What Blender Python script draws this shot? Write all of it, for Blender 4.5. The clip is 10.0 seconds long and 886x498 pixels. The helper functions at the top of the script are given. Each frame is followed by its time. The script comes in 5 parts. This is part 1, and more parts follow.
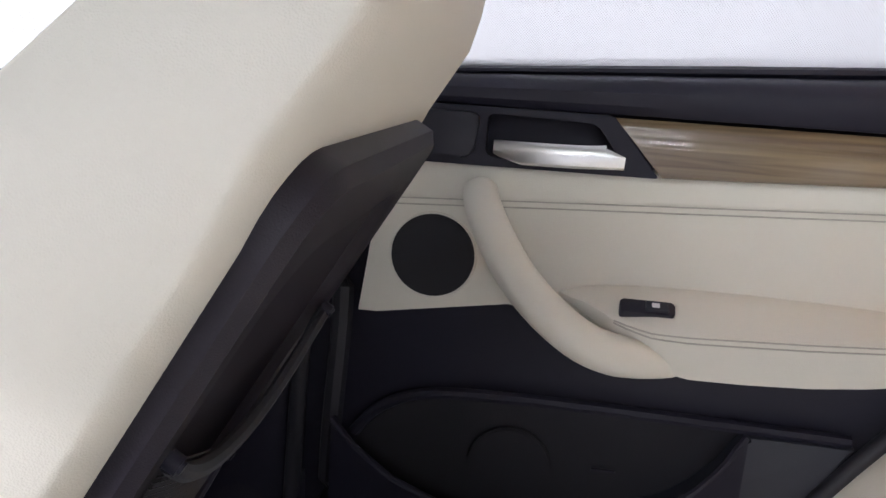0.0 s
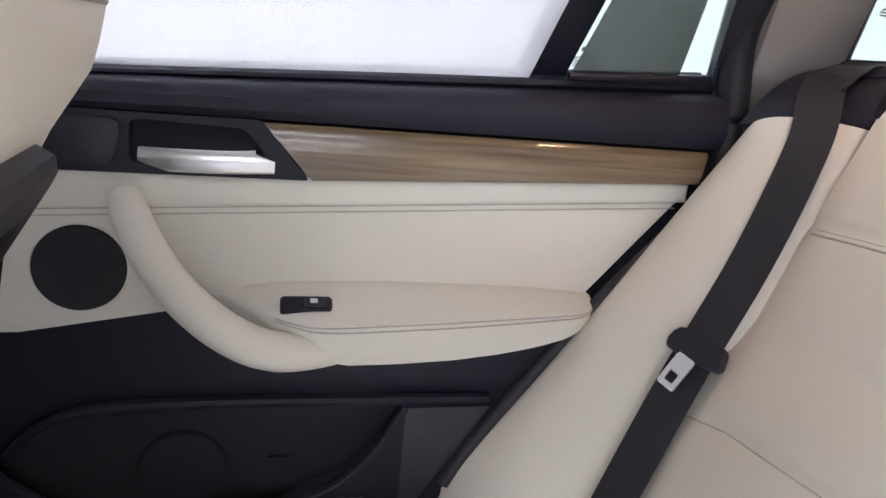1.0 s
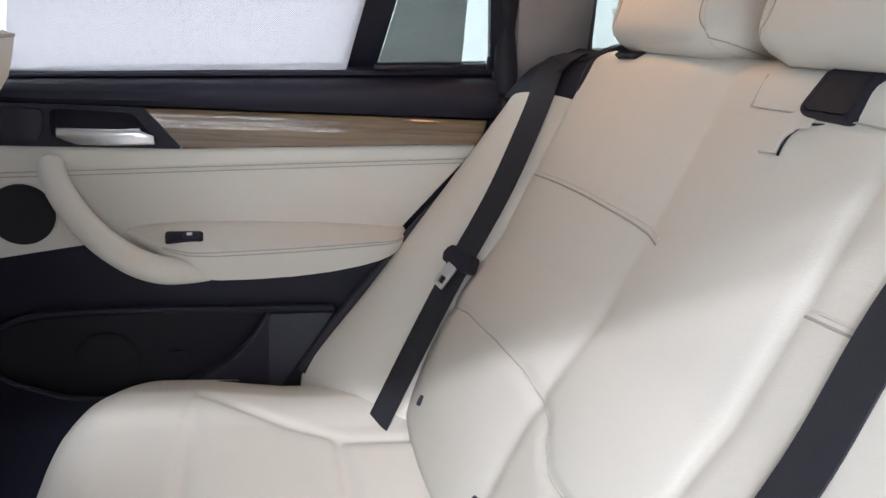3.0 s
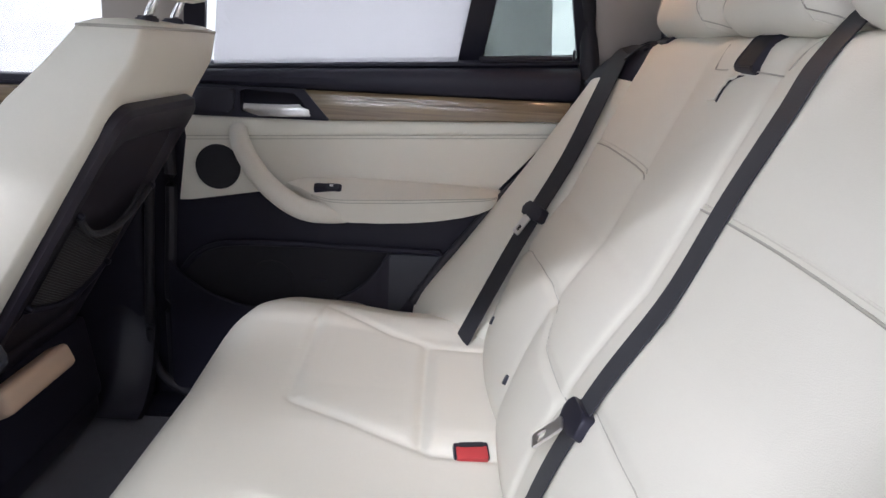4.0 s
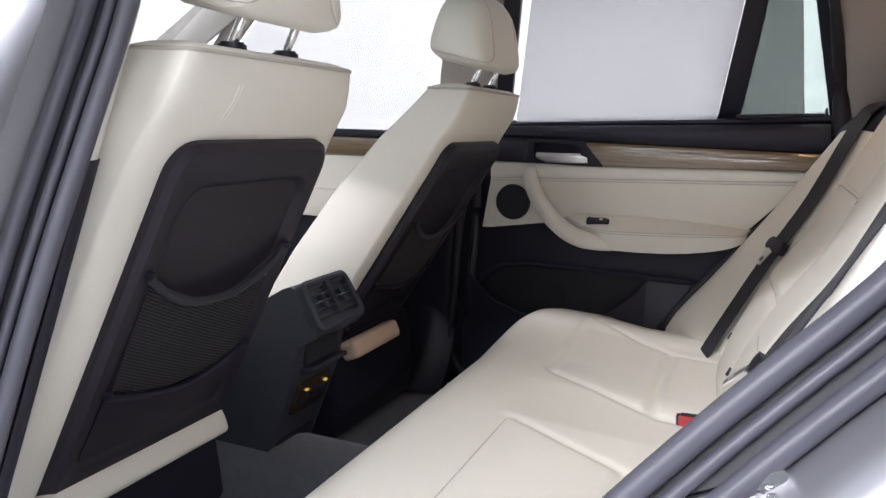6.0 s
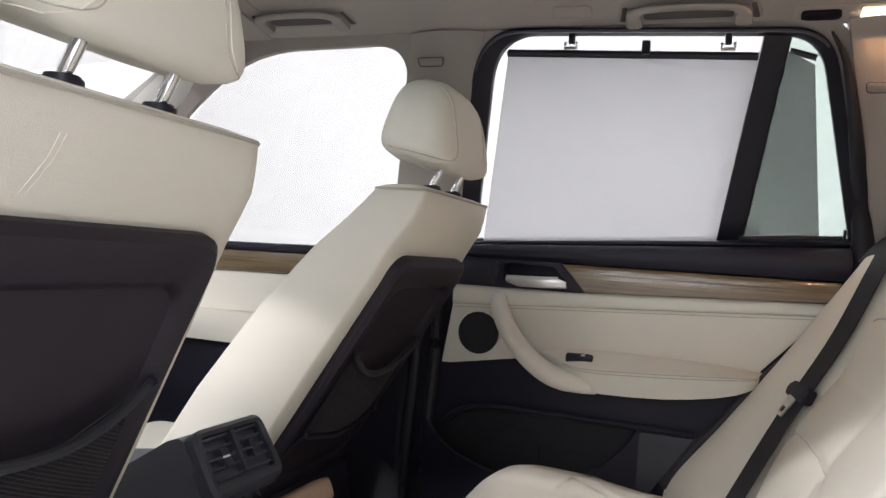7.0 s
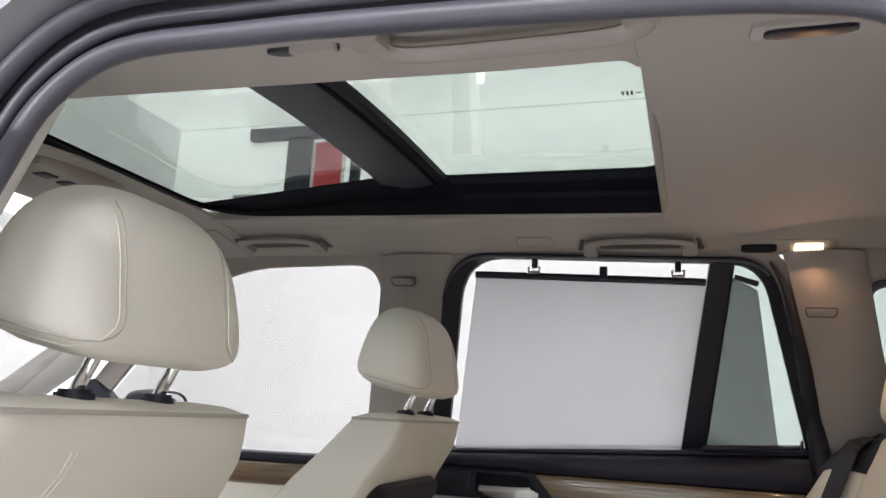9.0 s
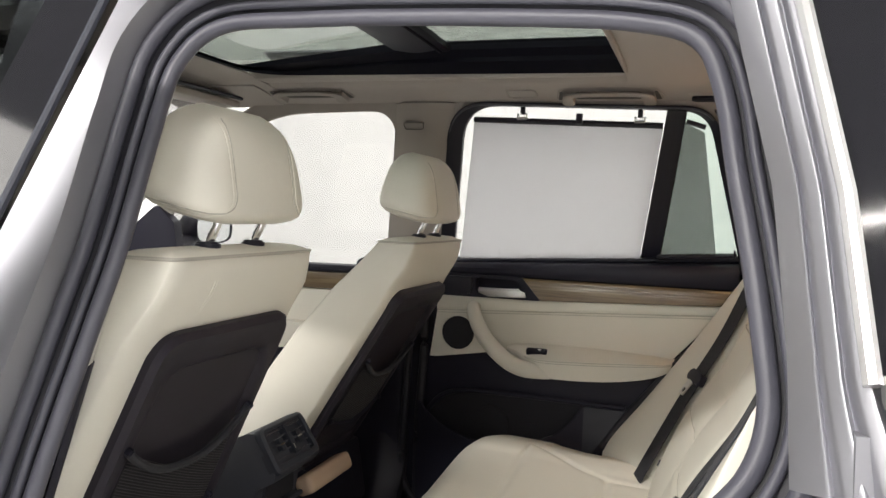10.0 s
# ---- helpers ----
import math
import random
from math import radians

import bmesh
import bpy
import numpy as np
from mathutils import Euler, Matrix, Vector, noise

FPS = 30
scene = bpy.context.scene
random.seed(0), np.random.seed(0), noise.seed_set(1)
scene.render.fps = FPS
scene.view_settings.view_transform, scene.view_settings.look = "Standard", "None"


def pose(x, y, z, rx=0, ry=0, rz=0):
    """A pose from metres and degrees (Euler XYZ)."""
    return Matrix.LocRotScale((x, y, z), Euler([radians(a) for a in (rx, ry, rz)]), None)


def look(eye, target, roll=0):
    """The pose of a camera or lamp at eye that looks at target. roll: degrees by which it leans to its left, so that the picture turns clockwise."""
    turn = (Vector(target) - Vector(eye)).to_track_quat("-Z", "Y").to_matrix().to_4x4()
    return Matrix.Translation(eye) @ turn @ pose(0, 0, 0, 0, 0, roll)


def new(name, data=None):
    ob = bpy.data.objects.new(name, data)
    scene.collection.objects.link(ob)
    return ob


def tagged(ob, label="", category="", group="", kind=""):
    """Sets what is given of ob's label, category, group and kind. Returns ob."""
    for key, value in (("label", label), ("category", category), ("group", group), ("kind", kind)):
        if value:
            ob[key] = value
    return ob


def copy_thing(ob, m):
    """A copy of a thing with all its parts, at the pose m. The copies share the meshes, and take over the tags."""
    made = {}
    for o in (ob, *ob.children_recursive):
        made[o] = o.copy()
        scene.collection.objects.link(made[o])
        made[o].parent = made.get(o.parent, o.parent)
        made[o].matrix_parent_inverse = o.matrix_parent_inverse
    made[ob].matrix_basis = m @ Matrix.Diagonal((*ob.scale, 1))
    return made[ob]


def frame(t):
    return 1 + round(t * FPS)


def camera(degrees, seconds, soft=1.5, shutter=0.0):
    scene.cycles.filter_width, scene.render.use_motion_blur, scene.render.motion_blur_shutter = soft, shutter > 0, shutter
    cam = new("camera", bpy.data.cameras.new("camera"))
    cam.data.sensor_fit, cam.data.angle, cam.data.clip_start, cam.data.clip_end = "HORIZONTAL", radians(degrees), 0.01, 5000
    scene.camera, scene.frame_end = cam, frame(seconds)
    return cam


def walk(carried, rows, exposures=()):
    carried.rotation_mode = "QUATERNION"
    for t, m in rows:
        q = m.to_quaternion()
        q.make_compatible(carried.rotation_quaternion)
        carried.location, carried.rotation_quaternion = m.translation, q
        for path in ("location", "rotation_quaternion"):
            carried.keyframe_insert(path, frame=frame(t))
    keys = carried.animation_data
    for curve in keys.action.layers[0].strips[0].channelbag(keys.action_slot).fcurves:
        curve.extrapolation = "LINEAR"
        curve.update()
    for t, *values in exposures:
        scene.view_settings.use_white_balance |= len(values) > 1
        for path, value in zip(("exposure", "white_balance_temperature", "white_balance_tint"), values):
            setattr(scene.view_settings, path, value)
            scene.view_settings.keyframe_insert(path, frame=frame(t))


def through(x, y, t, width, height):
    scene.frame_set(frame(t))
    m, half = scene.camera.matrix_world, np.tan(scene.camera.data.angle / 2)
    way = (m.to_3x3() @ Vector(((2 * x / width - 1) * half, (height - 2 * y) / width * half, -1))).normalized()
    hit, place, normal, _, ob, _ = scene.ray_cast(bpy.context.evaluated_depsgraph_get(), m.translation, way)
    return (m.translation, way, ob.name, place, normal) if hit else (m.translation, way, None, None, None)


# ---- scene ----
cam = camera(60.0, 10.0)

PATH = [
    (0, (-0.118, -0.112, 1.076), (-0.367, 1.82, 0.625), 3.9),
    (0.5, (-0.115, -0.116, 1.103), (0.095, 1.815, 0.626), 4.9),
    (1, (-0.082, -0.127, 1.134), (0.45, 1.735, 0.632), 5.7),
    (1.5, (-0.046, -0.166, 1.153), (0.667, 1.63, 0.636), 6.1),
    (2, (-0.024, -0.253, 1.161), (0.706, 1.535, 0.64), 5.6),
    (2.2, (-0.019, -0.296, 1.174), (0.707, 1.489, 0.639), 5.7),
    (3.3, (0.118, -0.644, 1.179), (0.516, 1.241, 0.641), 3.4),
    (3.5, (0.128, -0.717, 1.175), (0.457, 1.181, 0.639), 3.6),
    (4, (0.240, -0.879, 1.137), (0.246, 1.051, 0.632), 2.9),
    (4.5, (0.355, -1.009, 1.125), (0.030, 0.895, 0.621), 2.9),
    (5, (0.382, -1.138, 1.134), (-0.151, 0.725, 0.637), 3.1),
    (5.2, (0.35, -1.193, 1.118), (-0.223, 0.665, 0.65), 3.0),
    (6.3, (0.366, -1.247, 1.066), (-0.398, 0.581, 0.791), 2.7),
    (6.5, (0.334, -1.169, 1.049), (-0.41, 0.674, 0.827), 2.9),
    (7, (0.272, -0.942, 1.041), (-0.414, 0.937, 1.058), 4.0),
    (7.5, (0.223, -0.816, 1.066), (-0.387, 1.061, 1.389), 3.6),
    (8, (0.215, -0.804, 1.111), (-0.357, 1.027, 1.677), 3.2),
    (8.5, (0.247, -0.869, 1.146), (-0.346, 0.929, 1.789), 3.0),
    (9, (0.281, -1.025, 1.158), (-0.333, 0.831, 1.579), 3.2),
    (9.3, (0.322, -1.154, 1.183), (-0.311, 0.725, 1.444), 4.0),
    (9.5, (0.354, -1.229, 1.198), (-0.262, 0.669, 1.34), 3.6),
    (10, (0.406, -1.366, 1.213), (-0.227, 0.529, 1.119), 2.2),
]
walk(cam, [(t, look(eye, target, roll)) for t, eye, target, roll in PATH],
     exposures=[(0.0, 1.04, 6050, 16), (0.5, 1.18, 6000, 17), (1.2, 1.22, 5900, 17), (2.0, 1.10, 5800, 16), (3.5, 0.76, 5900, 15), (4.5, 0.62, 5850, 16), (6.5, 0.55, 6250, 15), (7.5, 0.46, 6400, 14), (8.5, 0.26, 6350, 14), (9.4, 0.34, 6500, 12), (10.0, 0.36, 6800, 10)])

from mathutils.bvhtree import BVHTree

# ---- world and light: a white hall, its ceiling brightness added as glow ----
world = bpy.data.worlds.new("hall_air")
world.use_nodes = True
world.node_tree.nodes["Background"].inputs[0].default_value = (0.9, 0.95, 1.0, 1)
world.node_tree.nodes["Background"].inputs[1].default_value = 0.4
scene.world = world


def lamp(name, size_x, size_y, power, m, colour=(1, 1, 1)):
    data = bpy.data.lights.new(name, "AREA")
    data.shape, data.size, data.size_y, data.energy, data.color = "RECTANGLE", size_x, size_y, power, colour
    ob = new(name, data)
    ob.matrix_world = m
    return ob


# Unseen bars, added for the streaks they reflect in veneer and quarter glass.
for x, wide, tall, z, power in ((-1.34, 2.2, 0.014, 1.70, 8), (-1.34, 2.2, 0.014, 1.93, 8), (-1.2, 2.2, 0.014, 2.14, 8), (0.34, 0.8, 0.014, 1.70, 3.0), (0.12, 0.36, 0.014, 1.93, 1.4), (0.50, 0.5, 0.014, 2.14, 1.9), (1.95, 1.6, 0.05, 4.45, 7)):
    lamp("streak_light_bar", wide, tall, power, look((x, -3.4, z), (x * 0.5, -0.3, 0.8)), (1.0, 0.99, 0.97))
lamp("key_light_bar", 4.2, 0.20, 345, look((-0.5, -5.3, 4.70), (-0.1, 0.0, 0.9)), (1.0, 0.99, 0.97))
# Unseen fill lamps, added to brighten the doorway side and the far wall.
lamp("near_fill_light", 2.2, 1.7, 36, look((-2.7, -3.4, 2.4), (-0.4, -0.6, 1.0)), (1.0, 0.99, 0.97))
lamp("near_fill_light", 1.0, 1.5, 26, look((2.2, -3.0, 2.2), (-0.4, -0.5, 0.8)), (1.0, 0.99, 0.97))
lamp("far_fill_light", 6.0, 2.2, 118, look((-0.3, 4.2, 3.5), (-0.3, 4.6, 0.0)), (0.97, 0.99, 1.0))


# ---- materials ----
def material(name, colour, rough=0.5, metal=0.0, grain=0.0, grain_size=400.0, blotch=0.06, blotch_size=6.0, coat=0.0, spec=0.5, sheen=0.0):
    """A principled surface with fine relief and two scales of tone."""
    mat = bpy.data.materials.new(name)
    mat.use_nodes = True
    nt = mat.node_tree
    b = nt.nodes["Principled BSDF"]
    b.inputs["Roughness"].default_value, b.inputs["Metallic"].default_value = rough, metal
    b.inputs["Coat Weight"].default_value, b.inputs["Specular IOR Level"].default_value = coat, spec
    b.inputs["Coat Roughness"].default_value = 0.05
    b.inputs["Sheen Weight"].default_value = sheen
    at = nt.nodes.new("ShaderNodeTexCoord")
    big, small = nt.nodes.new("ShaderNodeTexNoise"), nt.nodes.new("ShaderNodeTexNoise")
    for n, scale, detail in ((big, blotch_size, 3.0), (small, grain_size, 2.0)):
        n.inputs["Scale"].default_value, n.inputs["Detail"].default_value = scale, detail
        nt.links.new(at.outputs["Object"], n.inputs["Vector"])
    mix = nt.nodes.new("ShaderNodeMix")
    mix.data_type = "RGBA"
    mix.inputs[6].default_value = (*[c * (1 - blotch) for c in colour], 1)
    mix.inputs[7].default_value = (*[min(1, c * (1 + blotch)) for c in colour], 1)
    add = nt.nodes.new("ShaderNodeMath")
    add.operation = "MULTIPLY_ADD"
    add.inputs[1].default_value = 0.3
    nt.links.new(small.outputs["Fac"], add.inputs[0])
    half = nt.nodes.new("ShaderNodeMath")
    half.operation = "MULTIPLY"
    half.inputs[1].default_value = 0.7
    nt.links.new(big.outputs["Fac"], half.inputs[0])
    nt.links.new(half.outputs[0], add.inputs[2])
    nt.links.new(add.outputs[0], mix.inputs[0])
    nt.links.new(mix.outputs[2], b.inputs["Base Color"])
    if grain:
        bump = nt.nodes.new("ShaderNodeBump")
        bump.inputs["Strength"].default_value, bump.inputs["Distance"].default_value = grain, 0.0008
        nt.links.new(small.outputs["Fac"], bump.inputs["Height"])
        nt.links.new(bump.outputs[0], b.inputs["Normal"])
    return mat


def leather_material(name, colour):
    """Leather: pebbled voronoi grain, soft creases and a satin gloss."""
    mat = material(name, colour, 0.56, 0, 0.0, 260, 0.04, 4.0, spec=0.32)
    nt = mat.node_tree
    b = nt.nodes["Principled BSDF"]
    at = nt.nodes["Texture Coordinate"]
    cell, crease = nt.nodes.new("ShaderNodeTexVoronoi"), nt.nodes.new("ShaderNodeTexNoise")
    cell.inputs["Scale"].default_value = 900
    crease.inputs["Scale"].default_value, crease.inputs["Detail"].default_value, crease.inputs["Distortion"].default_value = 22, 4, 1.2
    add = nt.nodes.new("ShaderNodeMath")
    add.operation = "MULTIPLY_ADD"
    add.inputs[1].default_value = 4.0
    for n in (cell, crease):
        nt.links.new(at.outputs["Object"], n.inputs["Vector"])
    nt.links.new(crease.outputs["Fac"], add.inputs[0])
    nt.links.new(cell.outputs["Distance"], add.inputs[2])
    bump = nt.nodes.new("ShaderNodeBump")
    bump.inputs["Strength"].default_value, bump.inputs["Distance"].default_value = 0.25, 0.0008
    nt.links.new(add.outputs[0], bump.inputs["Height"])
    nt.links.new(bump.outputs[0], b.inputs["Normal"])
    return mat


def wood_material(name):
    """Glossy lacquered veneer with long streaks."""
    mat = material(name, (0.3, 0.2, 0.11), 0.3, coat=1.0)
    nt = mat.node_tree
    b = nt.nodes["Principled BSDF"]
    at = nt.nodes["Texture Coordinate"]
    squeeze = nt.nodes.new("ShaderNodeMapping")
    squeeze.inputs["Scale"].default_value = (2.2, 40, 55)
    streak = nt.nodes.new("ShaderNodeTexNoise")
    streak.inputs["Scale"].default_value, streak.inputs["Detail"].default_value, streak.inputs["Distortion"].default_value = 2.2, 7, 0.8
    ramp = nt.nodes.new("ShaderNodeValToRGB")
    ramp.color_ramp.elements[0].position, ramp.color_ramp.elements[0].color = 0.32, (0.105, 0.070, 0.040, 1)
    ramp.color_ramp.elements[1].position, ramp.color_ramp.elements[1].color = 0.7, (0.225, 0.165, 0.095, 1)
    nt.links.new(at.outputs["Object"], squeeze.inputs["Vector"])
    nt.links.new(squeeze.outputs[0], streak.inputs["Vector"])
    nt.links.new(streak.outputs["Fac"], ramp.inputs[0])
    nt.links.new(ramp.outputs[0], b.inputs["Base Color"])
    return mat


def glass_material(name, colour, clear=0.92):
    """A thin pane: mostly clear, tinted, with a gloss that grows at a slant."""
    mat = bpy.data.materials.new(name)
    mat.use_nodes = True
    nt = mat.node_tree
    nt.nodes.remove(nt.nodes["Principled BSDF"])
    out = nt.nodes["Material Output"]
    see, gloss, mix, fres, rise, scale = (nt.nodes.new("ShaderNode" + n) for n in ("BsdfTransparent", "BsdfGlossy", "MixShader", "LayerWeight", "Math", "Math"))
    see.inputs[0].default_value = (*[c * clear for c in colour], 1)
    gloss.inputs["Roughness"].default_value = 0.02
    fres.inputs[0].default_value = 0.5
    rise.operation, rise.inputs[1].default_value = "POWER", 4.0
    scale.operation, scale.inputs[1].default_value, scale.inputs[2].default_value = "MULTIPLY_ADD", 0.5, 0.03
    nt.links.new(fres.outputs["Facing"], rise.inputs[0])
    nt.links.new(rise.outputs[0], scale.inputs[0])
    nt.links.new(scale.outputs[0], mix.inputs[0])
    nt.links.new(see.outputs[0], mix.inputs[1])
    nt.links.new(gloss.outputs[0], mix.inputs[2])
    nt.links.new(mix.outputs[0], out.inputs[0])
    return mat


def shade_material(name, colour, through, size, holes=0.25):
    """Woven sunshade cloth: lets light through, with a fine mesh of holes."""
    mat = bpy.data.materials.new(name)
    mat.use_nodes = True
    nt = mat.node_tree
    nt.nodes.remove(nt.nodes["Principled BSDF"])
    out = nt.nodes["Material Output"]
    at = nt.nodes.new("ShaderNodeTexCoord")
    cell = nt.nodes.new("ShaderNodeTexVoronoi")
    cell.inputs["Scale"].default_value, cell.inputs["Randomness"].default_value = size, 0.0
    cell.voronoi_dimensions = "2D"
    split, flat = nt.nodes.new("ShaderNodeSeparateXYZ"), nt.nodes.new("ShaderNodeCombineXYZ")
    nt.links.new(at.outputs["Object"], split.inputs[0])
    nt.links.new(split.outputs["X"], flat.inputs["X"])
    nt.links.new(split.outputs["Z"], flat.inputs["Y"])
    turned = nt.nodes.new("ShaderNodeMapping")
    turned.inputs["Rotation"].default_value[2] = radians(45)
    nt.links.new(flat.outputs[0], turned.inputs["Vector"])
    nt.links.new(turned.outputs[0], cell.inputs["Vector"])
    cut = nt.nodes.new("ShaderNodeMath")
    cut.operation = "LESS_THAN"
    cut.inputs[1].default_value = holes
    nt.links.new(cell.outputs["Distance"], cut.inputs[0])
    dif, tra, see, m1, m2 = (nt.nodes.new("ShaderNode" + n) for n in ("BsdfDiffuse", "BsdfTranslucent", "BsdfTransparent", "MixShader", "MixShader"))
    dif.inputs[0].default_value = (*colour, 1)
    tra.inputs[0].default_value = (*colour, 1)
    m1.inputs[0].default_value = through
    nt.links.new(dif.outputs[0], m1.inputs[1])
    nt.links.new(tra.outputs[0], m1.inputs[2])
    nt.links.new(cut.outputs[0], m2.inputs[0])
    nt.links.new(m1.outputs[0], m2.inputs[1])
    nt.links.new(see.outputs[0], m2.inputs[2])
    nt.links.new(m2.outputs[0], out.inputs[0])
    return mat


def glow_material(name, colour, strength):
    mat = bpy.data.materials.new(name)
    mat.use_nodes = True
    b = mat.node_tree.nodes["Principled BSDF"]
    b.inputs["Base Color"].default_value = (*colour, 1)
    b.inputs["Emission Color"].default_value = (*colour, 1)
    b.inputs["Emission Strength"].default_value = strength
    return mat


cream = leather_material("cream_leather", (0.72, 0.695, 0.62))
cream_panel = leather_material("cream_door_leather", (0.72, 0.695, 0.625))
piping = material("cream_piping", (0.42, 0.40, 0.35), 0.6)
thread = material("grey_stitching", (0.46, 0.44, 0.39), 0.8, blotch=0.15, blotch_size=300)
black_soft = material("black_soft_plastic", (0.0145, 0.0142, 0.0265), 0.55, 0, 0.3, 900, 0.1, spec=0.3)
black_hard = material("black_hard_plastic", (0.0140, 0.0136, 0.0245), 0.42, 0, 0.15, 1200, 0.08, spec=0.35)
brown_black = material("dark_seat_shell_plastic", (0.0200, 0.0170, 0.0255), 0.48, 0, 0.35, 900, 0.1, spec=0.28)
console_dark = material("blue_black_console_plastic", (0.042, 0.045, 0.060), 0.45, 0, 0.3, 900, 0.08, spec=0.45)
vent_grey = material("grey_vent_plastic", (0.030, 0.033, 0.046), 0.30, 0, 0.1, 900, 0.08, spec=0.5)
slate = material("slate_grey_plastic", (0.026, 0.029, 0.042), 0.5, 0, 0.3, 900, 0.08, spec=0.4)
carpet = material("charcoal_carpet", (0.080, 0.083, 0.104), 0.95, 0, 1.0, 700, 0.35, 60, sheen=0.3)
rubber_dark = material("black_rubber_edge", (0.024, 0.024, 0.032), 0.5, 0, 0.2, 500, 0.1, spec=0.35)
rubber = material("grey_black_rubber_seal", (0.074, 0.074, 0.094), 0.40, 0, 0.2, 500, 0.1, spec=0.4)
headlining = material("warm_grey_headlining_cloth", (0.44, 0.40, 0.375), 0.95, 0, 0.5, 1500, 0.04, 5, sheen=0.2)
trim_cloth = material("warm_grey_pillar_trim", (0.40, 0.365, 0.34), 0.85, 0, 0.4, 1300, 0.04, 5)
# Lighter copy of the pillar trim; on the front pillar it paints in windscreen light.
trim_pale = material("pale_lit_pillar_trim", (0.70, 0.69, 0.65), 0.7, 0, 0.3, 1300, 0.04, 5)
# Darker copy of the pillar trim: painted shade, thin joints, unseen load bay plates.
trim_shade = material("shade_dark_trim", (0.10, 0.092, 0.088), 0.85, 0, 0.4, 1300, 0.04, 5)
wood = wood_material("lacquered_wood_veneer")
silver = material("satin_silver", (0.75, 0.74, 0.74), 0.33, 1.0, blotch=0.03)
chrome = material("chrome", (0.85, 0.85, 0.86), 0.08, 1.0, blotch=0.02)
paint = material("silver_grey_car_paint", (0.33, 0.33, 0.36), 0.44, 0.75, blotch=0.03, coat=0.35)
webbing = material("dark_belt_webbing", (0.012, 0.013, 0.02), 0.7, 0, 0.8, 700, 0.12, 90, sheen=0.05)
red_plastic = material("red_buckle_plastic", (0.42, 0.045, 0.048), 0.35, blotch=0.05)
grille = material("black_grille_cloth", (0.012, 0.012, 0.018), 0.8, 0, 0.8, 1400, 0.1)
roof_black = material("matt_black_roof_frame", (0.0065, 0.0065, 0.0125), 0.5, blotch=0.1, spec=0.1)
net = material("black_elastic_net", (0.050, 0.048, 0.052), 0.5)
glass = glass_material("clear_window_glass", (1.0, 0.99, 0.985), 0.68)
green_glass = glass_material("green_tinted_glass", (0.84, 0.9, 0.86), 0.66)
roof_glass = glass_material("sunroof_glass", (0.73, 0.77, 0.735), 0.60)
dark_glass = glass_material("dark_tinted_glass", (0.85, 0.9, 0.9), 0.28)
white_shade = shade_material("white_sunshade_cloth", (0.60, 0.595, 0.612), 0.85, 480, 0.24)
grey_shade = shade_material("grey_sunshade_cloth", (0.048, 0.051, 0.045), 0.6, 480, 0.27)
hall_white = material("white_hall_paint", (0.86, 0.86, 0.86), 0.8, blotch=0.015, blotch_size=1.5)
hall_grey = material("dark_grey_hall_paint", (0.16, 0.16, 0.17), 0.8, blotch=0.04, blotch_size=1.5)
hall_floor_mat = material("pale_grey_epoxy_floor", (0.78, 0.78, 0.79), 0.45, blotch=0.03, blotch_size=1.2)
lamp_glow = glow_material("warm_reading_lamp", (1.0, 0.80, 0.52), 2.4)
hall_glow = glow_material("white_hall_glow", (0.975, 1.0, 0.98), 1.1)
bright_glow = glow_material("bright_field_glow", (1.0, 1.0, 1.0), 1.75)
streak_glow = glow_material("white_streak_glow", (1.0, 1.0, 1.0), 3.4)
amber_glow = glow_material("amber_socket_light", (0.9, 0.62, 0.08), 0.28)
mirror_mat = material("mirror_silver", (0.8, 0.82, 0.84), 0.02, 1.0, blotch=0.0)
dark_gloss = material("dark_glossy_window_glass", (0.012, 0.012, 0.015), 0.08, 0, blotch=0.05, coat=0.6)
# Cream with warm shade painted in, for the far seat's cushion end.
tan = material("warm_shaded_cream", (0.62, 0.46, 0.34), 0.8, 0, 0.5, 800, 0.06)
mark_grey = material("grey_window_print", (0.13, 0.14, 0.14), 0.7)
sign_red = material("red_wall_sign", (0.5, 0.05, 0.06), 0.5)


# ---- mesh helpers ----
def part(name, bm, mat, parent=None, label="", sharp=38):
    """Links a bmesh as one mesh object under a thing or a part."""
    bmesh.ops.recalc_face_normals(bm, faces=bm.faces)
    for f in bm.faces:
        f.smooth = True
    for e in bm.edges:
        e.smooth = len(e.link_faces) == 2 and e.calc_face_angle(0) < radians(sharp)
    me = bpy.data.meshes.new(name)
    bm.to_mesh(me)
    bm.free()
    me.materials.append(mat)
    ob = new(name, me)
    if parent is not None:
        ob.parent = parent
    if label:
        ob["label"] = label
    return ob


def base(name, label, category, group="", kind=""):
    return tagged(new(name), label, category, group, kind)


def rbox(cx, cy, cz, sx, sy, sz, r=0.004, turn=(0, 0, 0), seg=2):
    """A box with rounded edges, turned in degrees about its middle."""
    bm = bmesh.new()
    bmesh.ops.create_cube(bm, size=1, matrix=Matrix.Diagonal((sx, sy, sz, 1)))
    if r:
        bmesh.ops.bevel(bm, geom=bm.edges[:], offset=min(r, 0.49 * min(sx, sy, sz)), segments=seg, profile=0.6, affect="EDGES")
    bmesh.ops.transform(bm, matrix=pose(cx, cy, cz, *turn), verts=bm.verts)
    return bm


def joined(*bms):
    """Several bmeshes of one part in one."""
    whole = bmesh.new()
    for bm in bms:
        me = bpy.data.meshes.new("piece")
        bm.to_mesh(me)
        whole.from_mesh(me)
        bpy.data.meshes.remove(me)
        bm.free()
    return whole


